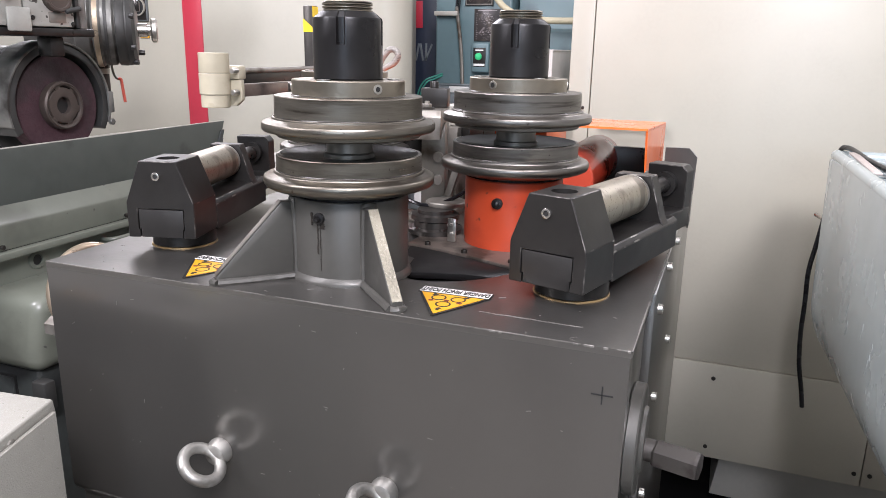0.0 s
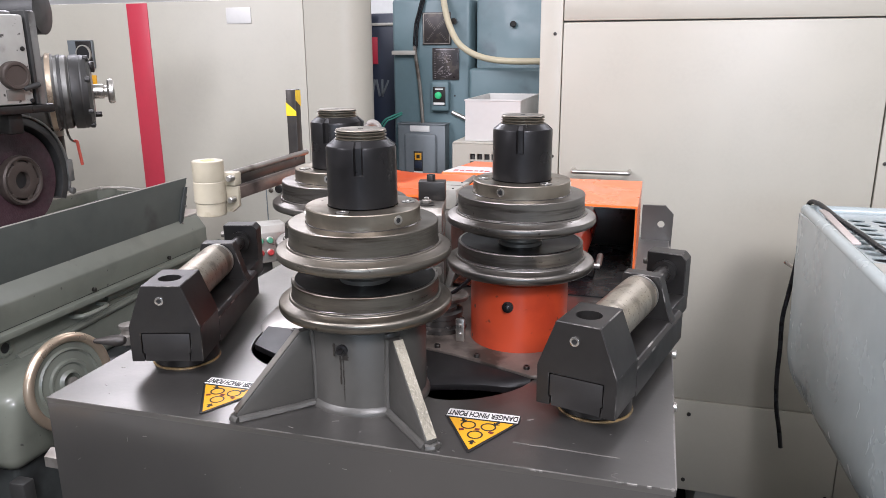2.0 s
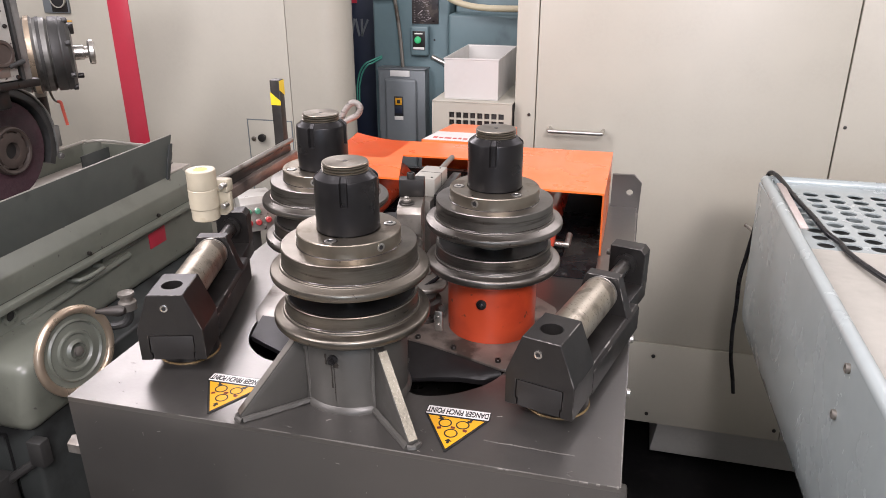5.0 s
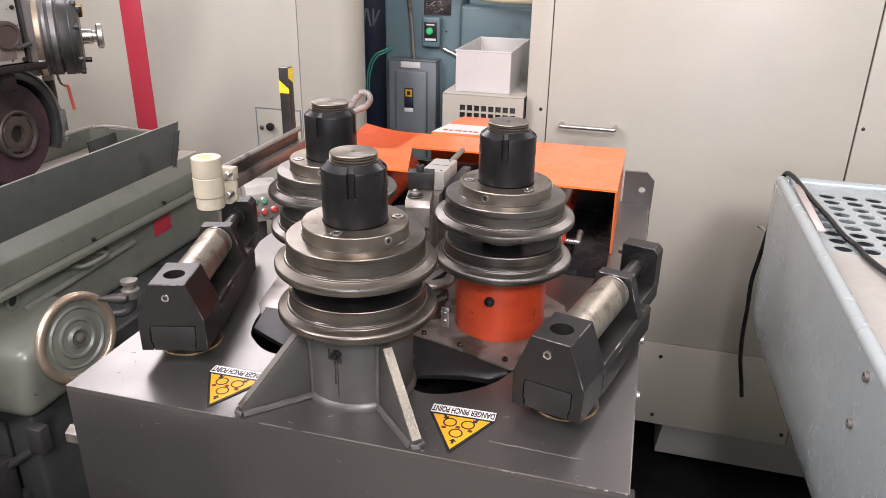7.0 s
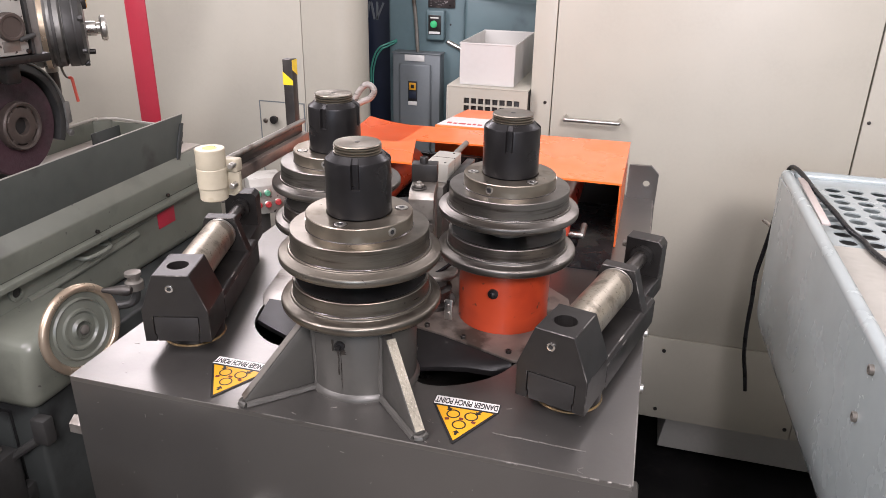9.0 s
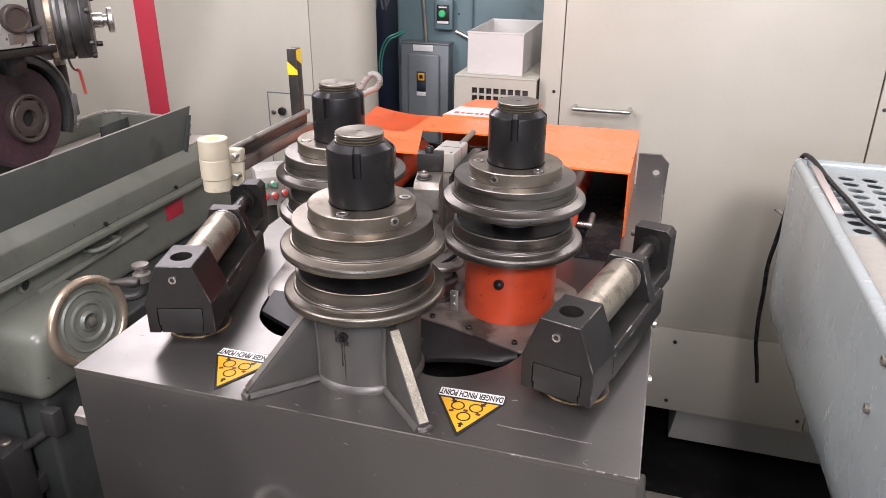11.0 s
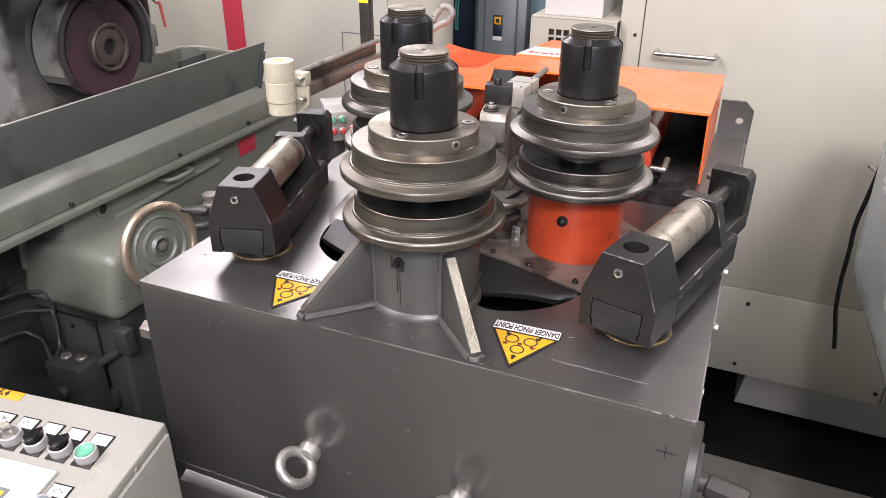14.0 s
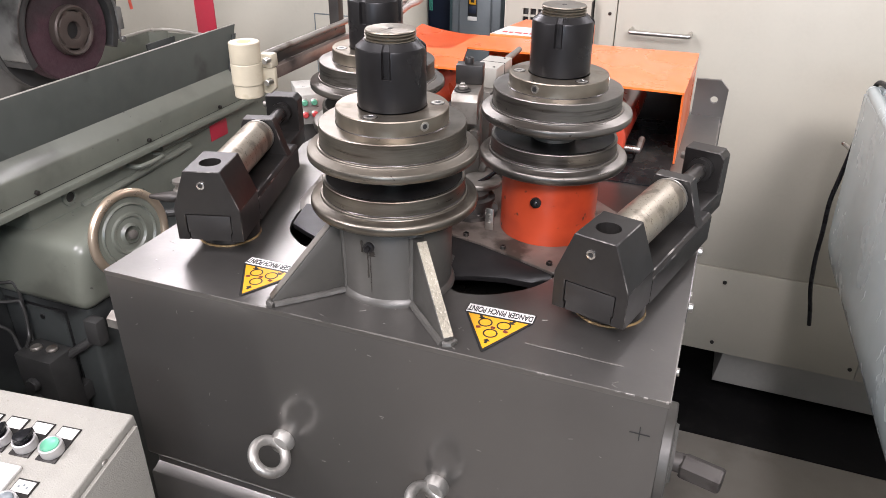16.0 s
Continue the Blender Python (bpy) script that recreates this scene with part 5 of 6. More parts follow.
for dx in (0.0, 0.011):
    tpart("cable", tube([(-0.560 + dx, 2.19, 1.60), (-0.574 + dx, 2.188, 1.552), (-0.588 + dx, 2.187, 1.50), (-0.594 + dx, 2.187, 1.43), (-0.590 + dx * 0.3, 2.186, 1.39)], 0.0048, 8), RUBBER, "black cable")
tpart("knob", moved(lathe([(0, 0), (0.008, 0), (0.008, 0.02), (0.012, 0.022), (0.012, 0.032), (0, 0.033)], 16), pose(-0.425, 2.2, 1.512, 90, 0, 0)), DARKSTEEL)
tpart("conduit_clip", cuboid(-0.685, -0.585, 2.17, 2.199, 1.385, 1.402, 0.002), LIGHTGREY)
tpart("coolant_hose", tube([(-0.47, 2.17, 1.62), (-0.43, 2.12, 1.50), (-0.36, 2.08, 1.41), (-0.22, 2.06, 1.365), (0.06, 2.05, 1.365)], 0.012, 12), BEIGEPIPE, "beige coolant hose")
tpart("cable_drop", tube([(-0.385, 2.19, 1.0), (-0.375, 2.18, 0.9), (-0.38, 2.18, 0.6)], 0.008, 8), RUBBER)
gw = tpart("green_wires", tube([(-0.655, 2.199, 1.155), (-0.690, 2.16, 1.140), (-0.711, 2.15, 1.129), (-0.732, 2.15, 1.103), (-0.745, 2.15, 1.068), (-0.753, 2.15, 1.02), (-0.752, 2.15, 0.93)], 0.0036, 8), GREENWIRE, "green earth wires")
part("wire", moved(tube([(-0.655, 2.199, 1.148), (-0.685, 2.16, 1.131), (-0.701, 2.15, 1.124), (-0.723, 2.15, 1.096), (-0.735, 2.15, 1.063), (-0.743, 2.15, 1.02), (-0.744, 2.15, 0.93)], 0.0034, 8), Matrix.Translation((0, 0, -FLOOR))), GREENWIRE, gw)

# navy machine panel between the column and the striped enclosure
nv = thing("navy_machine_panel", (0, 0, FLOOR), "dark navy machine panel with pale lettering bars", "machine panel")
cpart("panel", cuboid(-1.05, -0.700, 2.45, 2.60, FLOOR, 1.56, 0.004), NAVY, owner=nv)
for x, w, lean in ((-0.874, 0.009, 11), (-0.853, 0.009, -11), (-0.832, 0.009, 0), (-0.818, 0.008, 24)):
    cpart("letter_bar", moved(cuboid(-w / 2, w / 2, 2.446, 2.4495, -0.038, 0.038, 0.0005), pose(x, 0, 1.240, 0, lean, 0)), SWITCHGREY, owner=nv)
cpart("red_tag", cuboid(-0.882, -0.850, 2.446, 2.4495, 1.344, 1.460, 0.0005), RED, owner=nv)
cpart("top_trim", cuboid(-1.05, -0.702, 2.440, 2.4495, 1.508, 1.520, 0.002), LIGHTGREY, owner=nv)

# ---- striped cream enclosure ----
se = thing("striped_enclosure", (0, 0, FLOOR), "cream machine enclosure with a red vertical stripe", "enclosure")


def spart(name, bm, material, label="", parent=None):
    return cpart(name, bm, material, label, parent, se)


R = 0.10
corner = [(-0.858, 1.750), (-0.743, 1.750)] + [(-0.743 + R * math.sin(radians(a)), 1.750 + R - R * math.cos(radians(a))) for a in range(10, 91, 10)] + [(-0.652, 1.875), (-0.72, 1.90), (-0.858, 1.93)]
spart("rounded_end", prism(corner, FLOOR + 0.05, 1.582, "z"), CREAM)
spart("front_sheet", cuboid(-2.9, -0.861, 1.750, 2.4, FLOOR + 0.05, 1.582, 0.003), CREAM)
spart("red_stripe", cuboid(-1.590, -1.499, 1.7465, 1.7498, FLOOR + 0.05, 1.578, 0.0005), RED, "red painted stripe")
ht = spart("hatch", plate_with_holes([(-1.054, 0.55), (-0.865, 0.55), (-0.865, 0.968), (-1.054, 0.968)], [[(-1.050, 0.554), (-0.869, 0.554), (-0.869, 0.964), (-1.050, 0.964)]], 1.7475, 1.7498, "y"), SWITCHGREY, "thin outlined hatch")
part("hatch_leaf", cuboid(-1.0495, -0.8695, 1.7470, 1.7497, 0.5545 - FLOOR, 0.9635 - FLOOR, 0.001), CREAM, ht)
part("latch", moved(rod(0.009, 0.008, 16, 0.002), pose(-1.030, 1.747, 0.892 - FLOOR, 90, 0, 0)), STEELGREY, ht)
part("knob", moved(lathe([(0, 0), (0.007, 0), (0.007, 0.012), (0.015, 0.016), (0.015, 0.026), (0, 0.03)], 18), pose(-0.985, 1.747, 0.902 - FLOOR, 90, 0, 0)), OXIDE, ht)
pg = spart("socket_box", cuboid(-1.874, -1.760, 1.738, 1.7498, 1.342, 1.448, 0.002), SWITCHGREY, "grey socket box")
part("socket_plate", cuboid(-1.834, -1.763, 1.735, 1.7382, 1.346 - FLOOR, 1.444 - FLOOR, 0.001), OXIDE, pg, "dark socket plate")
part("socket_ring", moved(lathe([(0.030, 0), (0.034, 0), (0.034, 0.008), (0.030, 0.008)], 28, close=False), pose(-1.797, 1.735, 1.396 - FLOOR, 90, 0, 0)), LIGHTGREY, pg, "worn pale ring")
part("socket_core", moved(rod(0.0295, 0.006, 24), pose(-1.797, 1.735, 1.396 - FLOOR, 90, 0, 0)), BLACK, pg)
spart("yellow_tag", cuboid(-1.81, -1.765, 1.746, 1.7498, 1.275, 1.315, 0.0005), YELLOW, "small yellow tag")
spart("paper_note", cuboid(-1.166, -1.066, 1.7468, 1.7498, 1.500, 1.556, 0.0005), LABELWHITE, "white paper note")

mo = thing("gear_motor", (-0.98, 2.0, 1.5822), "dark gear motor lying on the cream enclosure", "motor")
part("motor_body", moved(lathe([(0, 0), (0.045, 0), (0.05, 0.01), (0.05, 0.20), (0.04, 0.22), (0, 0.22)], 28), pose(-0.11, 0, 0.052, 0, 90, 0)), GRIME, mo)
part("foot", cuboid(-0.07, 0.07, -0.04, 0.04, 0, 0.006, 0.001), GRIME, mo)
part("terminal_box", cuboid(-0.03, 0.04, -0.03, 0.03, 0.098, 0.14, 0.004), BEIGEPIPE, mo)

# ---- grinding machine along the side ----
gr = thing("grinding_machine", (0, 0, FLOOR), "old grey-green cylindrical grinding machine", "machine")


def gpart(name, bm, material, label="", parent=None):
    return cpart(name, bm, material, label, parent, gr)


gpart("splash_trough", prism([(-0.9, 0.985), (-0.9, 1.012), (1.292, 1.012), (1.197, 0.779)], -1.079, -1.074, "x", 0.001), GREENDARK, "dark green tapered splash sheet")
gpart("end_angle", prism([(1.268, 0.955), (1.278, 0.957), (1.212, 0.796), (1.197, 0.793)], -1.074, -1.069, "x", 0.0008), GRIME, "dark bolted end angle")
for u, v in ((1.262, 0.926), (1.240, 0.873), (1.216, 0.815)):
    gpart("angle_bolt", moved(rod(0.0045, 0.004, 12, 0.001), pose(-1.069, u, v, 0, 90, 0)), STEELGREY)
gpart("dried_sludge", prism([(1.196, 0.7815), (1.192, 0.803), (1.165, 0.814), (1.145, 0.804), (1.105, 0.812), (1.060, 0.803), (1.030, 0.806), (0.970, 0.8045), (0.960, 0.8032)], -1.0745, -1.0730, "x"), RUSTY, "brown dried sludge along the lower edge")
# Pale tube along the sheet's edge, a highlight put into colour.
gpart("sheet_rim_highlight", tube([(-1.0765, -0.9, 1.0125), (-1.0765, 0.4, 1.0125), (-1.0765, 1.290, 1.0125)], 0.0022, 8, False, 2), LIGHTGREY, "pale sheet edge with its highlight put into the colour")
gpart("trough_end", cuboid(-1.435, -1.20, 1.385, 1.391, 0.78, 0.938, 0.002), GREEN)
gpart("trough_back", cuboid(-1.470, -1.462, 0.70, 1.33, 0.80, 0.950, 0.002), GREEN, "pale inner trough wall")
gpart("trough_corner", moved(cuboid(0, 0.07, -0.003, 0.003, 0.80, 0.946, 0.001), pose(-1.468, 1.330, 0, 0, 0, 58)), GREEN)
gpart("trough_lip", tube([(-1.466, 0.75, 0.950), (-1.466, 1.30, 0.952), (-1.455, 1.345, 0.951), (-1.425, 1.385, 0.948), (-1.30, 1.389, 0.942), (-1.20, 1.389, 0.940)], 0.0055, 8, False, 4), LIGHTGREY, "rubbed pale trough rim")
gpart("trough_divider", cuboid(-1.40, -1.395, 1.24, 1.38, 0.80, 0.930, 0.002), BASEDARK)
gpart("end_lug", prism([(1.245, 0.935), (1.268, 0.985), (1.284, 0.985), (1.236, 0.860), (1.222, 0.860)], -1.074, -1.068, "x", 0.001), BASEDARK)
gpart("trough_floor", cuboid(-1.455, -1.08, -0.6, 1.38, 0.8855, 0.889, 0), RESIDUE, "trough floor with dried coolant")
gpart("table", prism([(-1.045, 0.785), (-1.045, 0.845), (-1.075, 0.885), (-1.45, 0.885), (-1.45, 0.785)], -1.0, 1.33, "y", 0.004), GREEN, "grey-green sliding table")
gpart("way_rail", cuboid(-1.40, -1.025, -1.0, 1.36, 0.768, 0.784, 0.003), GREEN)
gpart("oil_groove", cuboid(-1.40, -1.048, -1.0, 1.34, 0.784, 0.7855, 0), GRIME)
for y in (0.42, 0.80, 1.12):
    gpart("table_screw", moved(rod(0.006, 0.008, 10, 0.001), pose(-1.045, y, 0.795, 0, 90, 0)), DARKSTEEL)
# Red patch added on the bed for the enclosure's stripe behind it.
gpart("stripe_patch", cuboid(-1.0655, -1.063, 1.085, 1.17, 0.690, 0.762, 0.0005), RED, "red patch standing in for the enclosure's stripe beyond the bed")
gpart("rear_table", cuboid(-1.9, -1.46, -1.2, 1.45, 0.768, 0.86, 0.01), GREEN)
gpart("bed", prism([(-1.045, 0.768), (-1.065, 0.762), (-1.065, 0.61), (-1.08, 0.59), (-1.9, 0.59), (-1.9, 0.768)], 0.40, 1.45, "y", 0.012), GREEN, "rounded cast grinder bed")
# Lower bed and base: dark dirty paint with the bay's shade mixed in.
gpart("bed", cuboid(-1.9, -1.19, -1.2, 0.399, 0.59, 0.767, 0.006), BASEDARK, "recessed bed side, shade mixed into its dark colour")
gpart("base", cuboid(-1.9, -0.925, 0.376, 1.40, FLOOR, 0.588, 0.012, 3), BASEDARK, "dark dirty machine base, shade mixed into its colour")
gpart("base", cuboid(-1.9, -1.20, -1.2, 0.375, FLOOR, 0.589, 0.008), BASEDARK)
ap = cuboid(-1.21, -0.895, 0.350, 0.66, 0.528, 0.700, 0.034, 5)
for v in ap.verts:
    if v.co.z > 0.655:
        v.co.y += 0.020 * (1 if v.co.y < 0.45 else 0)
gpart("apron_casting", ap, GREEN, "rounded apron casting")
gpart("apron_rib", tube([(-1.205, 0.395, 0.735), (-1.19, 0.375, 0.70), (-1.185, 0.365, 0.62)], 0.012, 10), GREEN)
for y, z, r in ((0.522, 0.738, 0.013),):
    gpart("bed_boss", moved(lathe([(0, 0), (0.024, 0), (0.022, 0.006), (0.014, 0.007), (0.0135, 0.0015), (0, 0.001)], 24), pose(-1.066, y, z, 0, 90, 0)), GREEN)
    gpart("bed_hole", moved(rod(0.0128, 0.003, 20), pose(-1.0655, y, z, 0, 90, 0)), BLACK)
gpart("lift_lug", tube([(-1.066, 0.73, 0.742), (-1.03, 0.735, 0.744), (-1.018, 0.78, 0.746), (-1.03, 0.825, 0.744), (-1.066, 0.83, 0.742)], 0.006, 10), GREEN)
gpart("bed_rib", tube([(-1.063, 0.55, 0.70), (-1.060, 0.75, 0.708), (-1.063, 0.98, 0.715)], 0.010, 10), GREEN)
gpart("bed_rib", tube([(-1.063, 0.86, 0.748), (-1.058, 1.0, 0.752), (-1.063, 1.2, 0.756)], 0.010, 10), GREEN)
hw = gpart("handwheel", moved(lathe([(0, 0.0), (0.020, 0.0), (0.020, 0.016), (0.026, 0.009), (0.038, 0.008), (0.042, 0.013), (0.047, 0.013), (0.050, 0.008), (0.066, 0.007), (0.070, 0.012), (0.074, 0.007), (0.092, 0.008), (0.094, 0.002), (0.070, -0.004), (0, -0.006)], 56), pose(-0.823, 0.450, 0.7165, 0, 84, -8)), GREEN, "green handwheel with a worn bright rim")
part("rim", moved(tube([(0.0965 * math.cos(2 * math.pi * i / 24), 0.0965 * math.sin(2 * math.pi * i / 24), 0.008) for i in range(24)], 0.0105, 14, True, 3), pose(-0.823, 0.450, 0.7165 - FLOOR, 0, 84, -8)), BRASSY, hw, "hand-worn bare rim")
part("hub", moved(lathe([(0, 0.014), (0.011, 0.014), (0.011, 0.020), (0.006, 0.022), (0, 0.022)], 24), pose(-0.823, 0.450, 0.7165 - FLOOR, 0, 84, -8)), STEELGREY, hw)
part("crank_grip", moved(lathe([(0, 0), (0.005, 0), (0.006, 0.01), (0.011, 0.035), (0.0135, 0.055), (0.0125, 0.064), (0.008, 0.072), (0, 0.074)], 20), pose(-0.806, 0.520, 0.784 - FLOOR, 0, 88, 14)), HEXSTEEL, hw, "dark polished crank grip")
gpart("oiler_cup", moved(lathe([(0, 0), (0.022, 0), (0.022, 0.02), (0.016, 0.024), (0.014, 0.034), (0.020, 0.037), (0.020, 0.045), (0, 0.048)], 24), pose(-0.800, 0.625, 0.7405)), STEELGREY, "steel oiler cup")
gpart("oiler_pipe", tube([(-0.800, 0.625, 0.745), (-0.802, 0.625, 0.715), (-0.830, 0.615, 0.695), (-0.930, 0.585, 0.690)], 0.011, 10), GRIME)
# lower dark bay with pipes and a valve
gpart("lower_panel", cuboid(-1.195, -1.005, 0.368, 0.3755, 0.20, 0.498, 0.002), BASEDARK, "dark access panel")
gpart("panel_gap", cuboid(-1.200, -0.998, 0.3735, 0.3758, 0.195, 0.504, 0), BLACK)
gpart("panel_hole", moved(rod(0.007, 0.003, 14), pose(-1.075, 0.3682, 0.475, 90, 0, 0)), BLACK)
vb = gpart("valve_block", cuboid(-1.085, -0.97, 0.27, 0.345, 0.215, 0.425, 0.006), GRIME, "grimy valve block")
for z in (0.25, 0.30, 0.35):
    gpart("valve_port", moved(rod(0.018, 0.016, 16, 0.003), pose(-1.035, 0.27, z, 90, 0, 0)), GRIME, "", vb)
gpart("valve_knob", moved(rod(0.014, 0.010, 16, 0.003), pose(-1.045, 0.305, 0.425)), STEELGREY, "", vb)
gpart("valve_knob", moved(rod(0.014, 0.010, 16, 0.003), pose(-1.005, 0.315, 0.425)), STEELGREY, "", vb)
gpart("valve_bracket", cuboid(-1.08, -0.975, 0.345, 0.376, 0.25, 0.30, 0.003), GRIME)
gpart("stop_arm", tube([(-0.985, 0.33, 0.40), (-0.93, 0.355, 0.44), (-0.890, 0.372, 0.468)], 0.011, 10), GRIME)
gpart("stop_lug", cuboid(-0.918, -0.876, 0.345, 0.377, 0.447, 0.517, 0.006), GRIME)
gpart("motor_box", cuboid(-1.18, -1.0, -0.60, 0.16, FLOOR, 0.44, 0.03, 3), BASEDARK, "dark motor housing")
gpart("pipe_gland", moved(lathe([(0, 0), (0.030, 0), (0.030, 0.02), (0.020, 0.024), (0.020, 0.05), (0, 0.05)], 20), pose(-1.19, 0.255, 0.635, 0, 90, -20)), GRIME)
for pts in ([(-1.16, -0.1, 0.60), (-1.15, 0.18, 0.61), (-1.14, 0.25, 0.632)], [(-1.18, -0.4, 0.60), (-1.16, 0.22, 0.595), (-1.135, 0.34, 0.575), (-1.115, 0.352, 0.56), (-1.112, 0.352, 0.50), (-1.10, 0.34, 0.43), (-1.08, 0.32, 0.41)], [(-1.18, -0.4, 0.56), (-1.16, 0.20, 0.55), (-1.12, 0.33, 0.53), (-1.105, 0.345, 0.51), (-1.092, 0.33, 0.44), (-1.07, 0.30, 0.43)], [(-1.18, -0.4, 0.50), (-1.16, 0.20, 0.495), (-1.13, 0.30, 0.47), (-1.11, 0.31, 0.40), (-1.085, 0.31, 0.36)]):
    gpart("oil_pipe", tube(pts, 0.0045, 10), GRIME, "grimy oil pipe")
cv = gpart("coolant_valve", tube([(-1.375, 1.1, 1.215), (-1.372, 1.1, 1.15), (-1.374, 1.1, 1.09), (-1.395, 1.1, 1.04), (-1.44, 1.1, 1.01)], 0.015, 14), HEADGREY, "dirty grey coolant pipe")
gpart("collar", tube([(-1.3745, 1.1, 1.195), (-1.3735, 1.1, 1.176)], 0.0195, 16), OXIDE, "", cv)
gpart("white_tape", tube([(-1.3732, 1.1, 1.174), (-1.372, 1.1, 1.158)], 0.0175, 16), LIGHTGREY, "white sealing tape", cv)
gpart("lever_arm", tube([(-1.340, 1.10, 1.185), (-1.334, 1.10, 1.160), (-1.325, 1.10, 1.147), (-1.308, 1.10, 1.143)], 0.0035, 8), STEELGREY, "", cv)
gpart("valve_lever", tube([(-1.316, 1.10, 1.146), (-1.307, 1.10, 1.143), (-1.304, 1.10, 1.122), (-1.298, 1.10, 1.074)], 0.0046, 8), REDLEVER, "red valve lever")
gpart("wheel_carriage", cuboid(-1.95, -1.37, 0.60, 0.93, 0.862, 1.24, 0.02, 3), HEADGREY)
# wheel head: grinding wheel, guard and the internal grinding head above
WX, WY, WZ = -1.190, 0.752, 1.090
WM = pose(WX, WY, WZ, 0, 90, 0)
gw_ = gpart("grinding_wheel", moved(lathe([(0, 0), (0.060, 0), (0.126, 0.0), (0.129, -0.003), (0.129, -0.045), (0, -0.045)], 72), WM), WHEEL, "worn maroon grinding wheel")
UP = Matrix.Translation((0, 0, -FLOOR))
part("flange", moved(lathe([(0.050, 0.001), (0.062, 0.001), (0.063, 0.004), (0.062, 0.020), (0.058, 0.024), (0.053, 0.022), (0.050, 0.016)], 48, close=False), UP @ WM), RUSTY, gw_, "dirty wheel flange ring")
part("flange_hub", moved(lathe([(0.021, 0.001), (0.047, 0.001), (0.0475, 0.016), (0.045, 0.019), (0.028, 0.021), (0.0225, 0.019), (0.021, 0.006)], 48, close=False), UP @ WM), RUSTY, gw_, "worn brown hub plate")
part("flange_gap", moved(lathe([(0.046, 0.006), (0.052, 0.006), (0.052, 0.008), (0.046, 0.008)], 40, close=False), UP @ WM), BLACK, gw_)
part("spindle_bore", moved(rod(0.0210, 0.008, 24), UP @ WM), BLACK, gw_)
for i in range(6):
    a = 2 * math.pi * (i + 0.3) / 6
    part("flange_bridge", moved(cuboid(-0.006, 0.006, -0.0085, 0.0085, 0.008, 0.019, 0.001), UP @ WM @ pose(0.0495 * math.cos(a), 0.0495 * math.sin(a), 0, 0, 0, math.degrees(a))), RUSTY, gw_)
# the guard's angles run from the far side over the top
arc = [(0.159 * math.cos(radians(a)), 0.159 * math.sin(radians(a))) for a in range(62, 300, 6)] + [(0.139 * math.cos(radians(a)), 0.139 * math.sin(radians(a))) for a in range(296, 58, -6)]
gpart("wheel_guard", moved(prism(arc, -0.075, 0.012, "z", 0.002), WM), GRIME, "dark arched wheel guard")
arc2 = [(0.166 * math.cos(radians(a)), 0.166 * math.sin(radians(a))) for a in range(70, 292, 6)] + [(0.1595 * math.cos(radians(a)), 0.1595 * math.sin(radians(a))) for a in range(288, 66, -6)]
gpart("guard_casting", moved(prism(arc2, -0.065, 0.016, "z", 0.002), WM), HEADGREY, "grey cast guard rim")
gpart("guard_back", moved(rod(0.158, 0.02, 56), WM @ pose(0, 0, -0.10)), GRIME)
gpart("guard_hinge", cuboid(-1.212, -1.172, 0.908, 0.928, 1.06, 1.12, 0.004), HEADGREY)
gpart("guard_bolt", moved(rod(0.009, 0.012, 12, 0.002), pose(-1.178, 0.912, 1.035, 0, 90, 0)), HEADGREY)
HP = pose(-1.043, 0.696, 1.287, 0, 0, 73.7)
hd = gpart("head_plate", moved(cuboid(-0.118, 0.0, 0.0, 0.03, 0, 0.20, 0.005), HP), PLATEGREY, "worn grey head front plate")
part("side_plate", moved(cuboid(-0.45, -0.121, -0.004, 0.03, 0, 0.20, 0.005), UP @ HP), PLATEGREY, hd, "worn pale side plate")
part("plate_boss", moved(lathe([(0, 0), (0.032, 0), (0.032, 0.016), (0.029, 0.020), (0.024, 0.020), (0.022, 0.017), (0, 0.018)], 32), UP @ HP @ pose(-0.042, 0, 0.066, 90, 0, 0)), RUSTY, hd, "round brown boss")
part("boss_latch", moved(rod(0.006, 0.040, 12, 0.003), UP @ HP @ pose(-0.030, -0.018, 0.036, 0, 76, 0)), GRIME, hd)
part("lower_cover", moved(cuboid(-0.162, -0.108, -0.014, -0.0042, -0.012, 0.042, 0.006), UP @ HP), PLATEGREY, hd)
part("maker_tag", moved(cuboid(-0.062, -0.022, -0.002, 0.001, 0.010, 0.034, 0.0005), UP @ HP), STEELGREY, hd, "riveted steel tag")
part("cable_loop", moved(tube([(-0.150, -0.008, 0.20), (-0.143, -0.016, 0.12), (-0.150, -0.018, 0.075), (-0.160, -0.014, 0.06), (-0.168, -0.012, 0.09), (-0.160, -0.010, 0.15)], 0.0035, 8), UP @ HP), RUBBER, hd)
for p_, q_ in ((-0.006, 0.008), (-0.100, 0.020), (-0.107, 0.090), (-0.012, 0.125), (-0.112, 0.160)):
    part("plate_screw", moved(rod(0.0052, 0.004, 12, 0.001), UP @ HP @ pose(p_, 0, q_, 90, 0, 0)), OXIDE, hd)
gpart("head_body", moved(cuboid(-0.45, -0.004, 0.031, 0.23, -0.001, 0.21, 0.01), HP), HEADGREY, "dirty grey head casting")
gpart("head_strip", moved(cuboid(0.004, 0.012, -0.002, 0.06, 0.0, 0.21, 0.001), HP), GRIME)
gpart("head_side", moved(cuboid(0.012, 0.034, 0.004, 0.12, -0.004, 0.21, 0.006), HP), HEADGREY)
gpart("head_base", moved(cuboid(-0.45, 0.050, 0.004, 0.20, -0.022, -0.002, 0.004), HP), OXIDE, "dark oily slideway")
gpart("neck_casting", moved(cuboid(-0.052, -0.016, 0.03, 0.10, -0.070, -0.022, 0.006), HP), OXIDE)
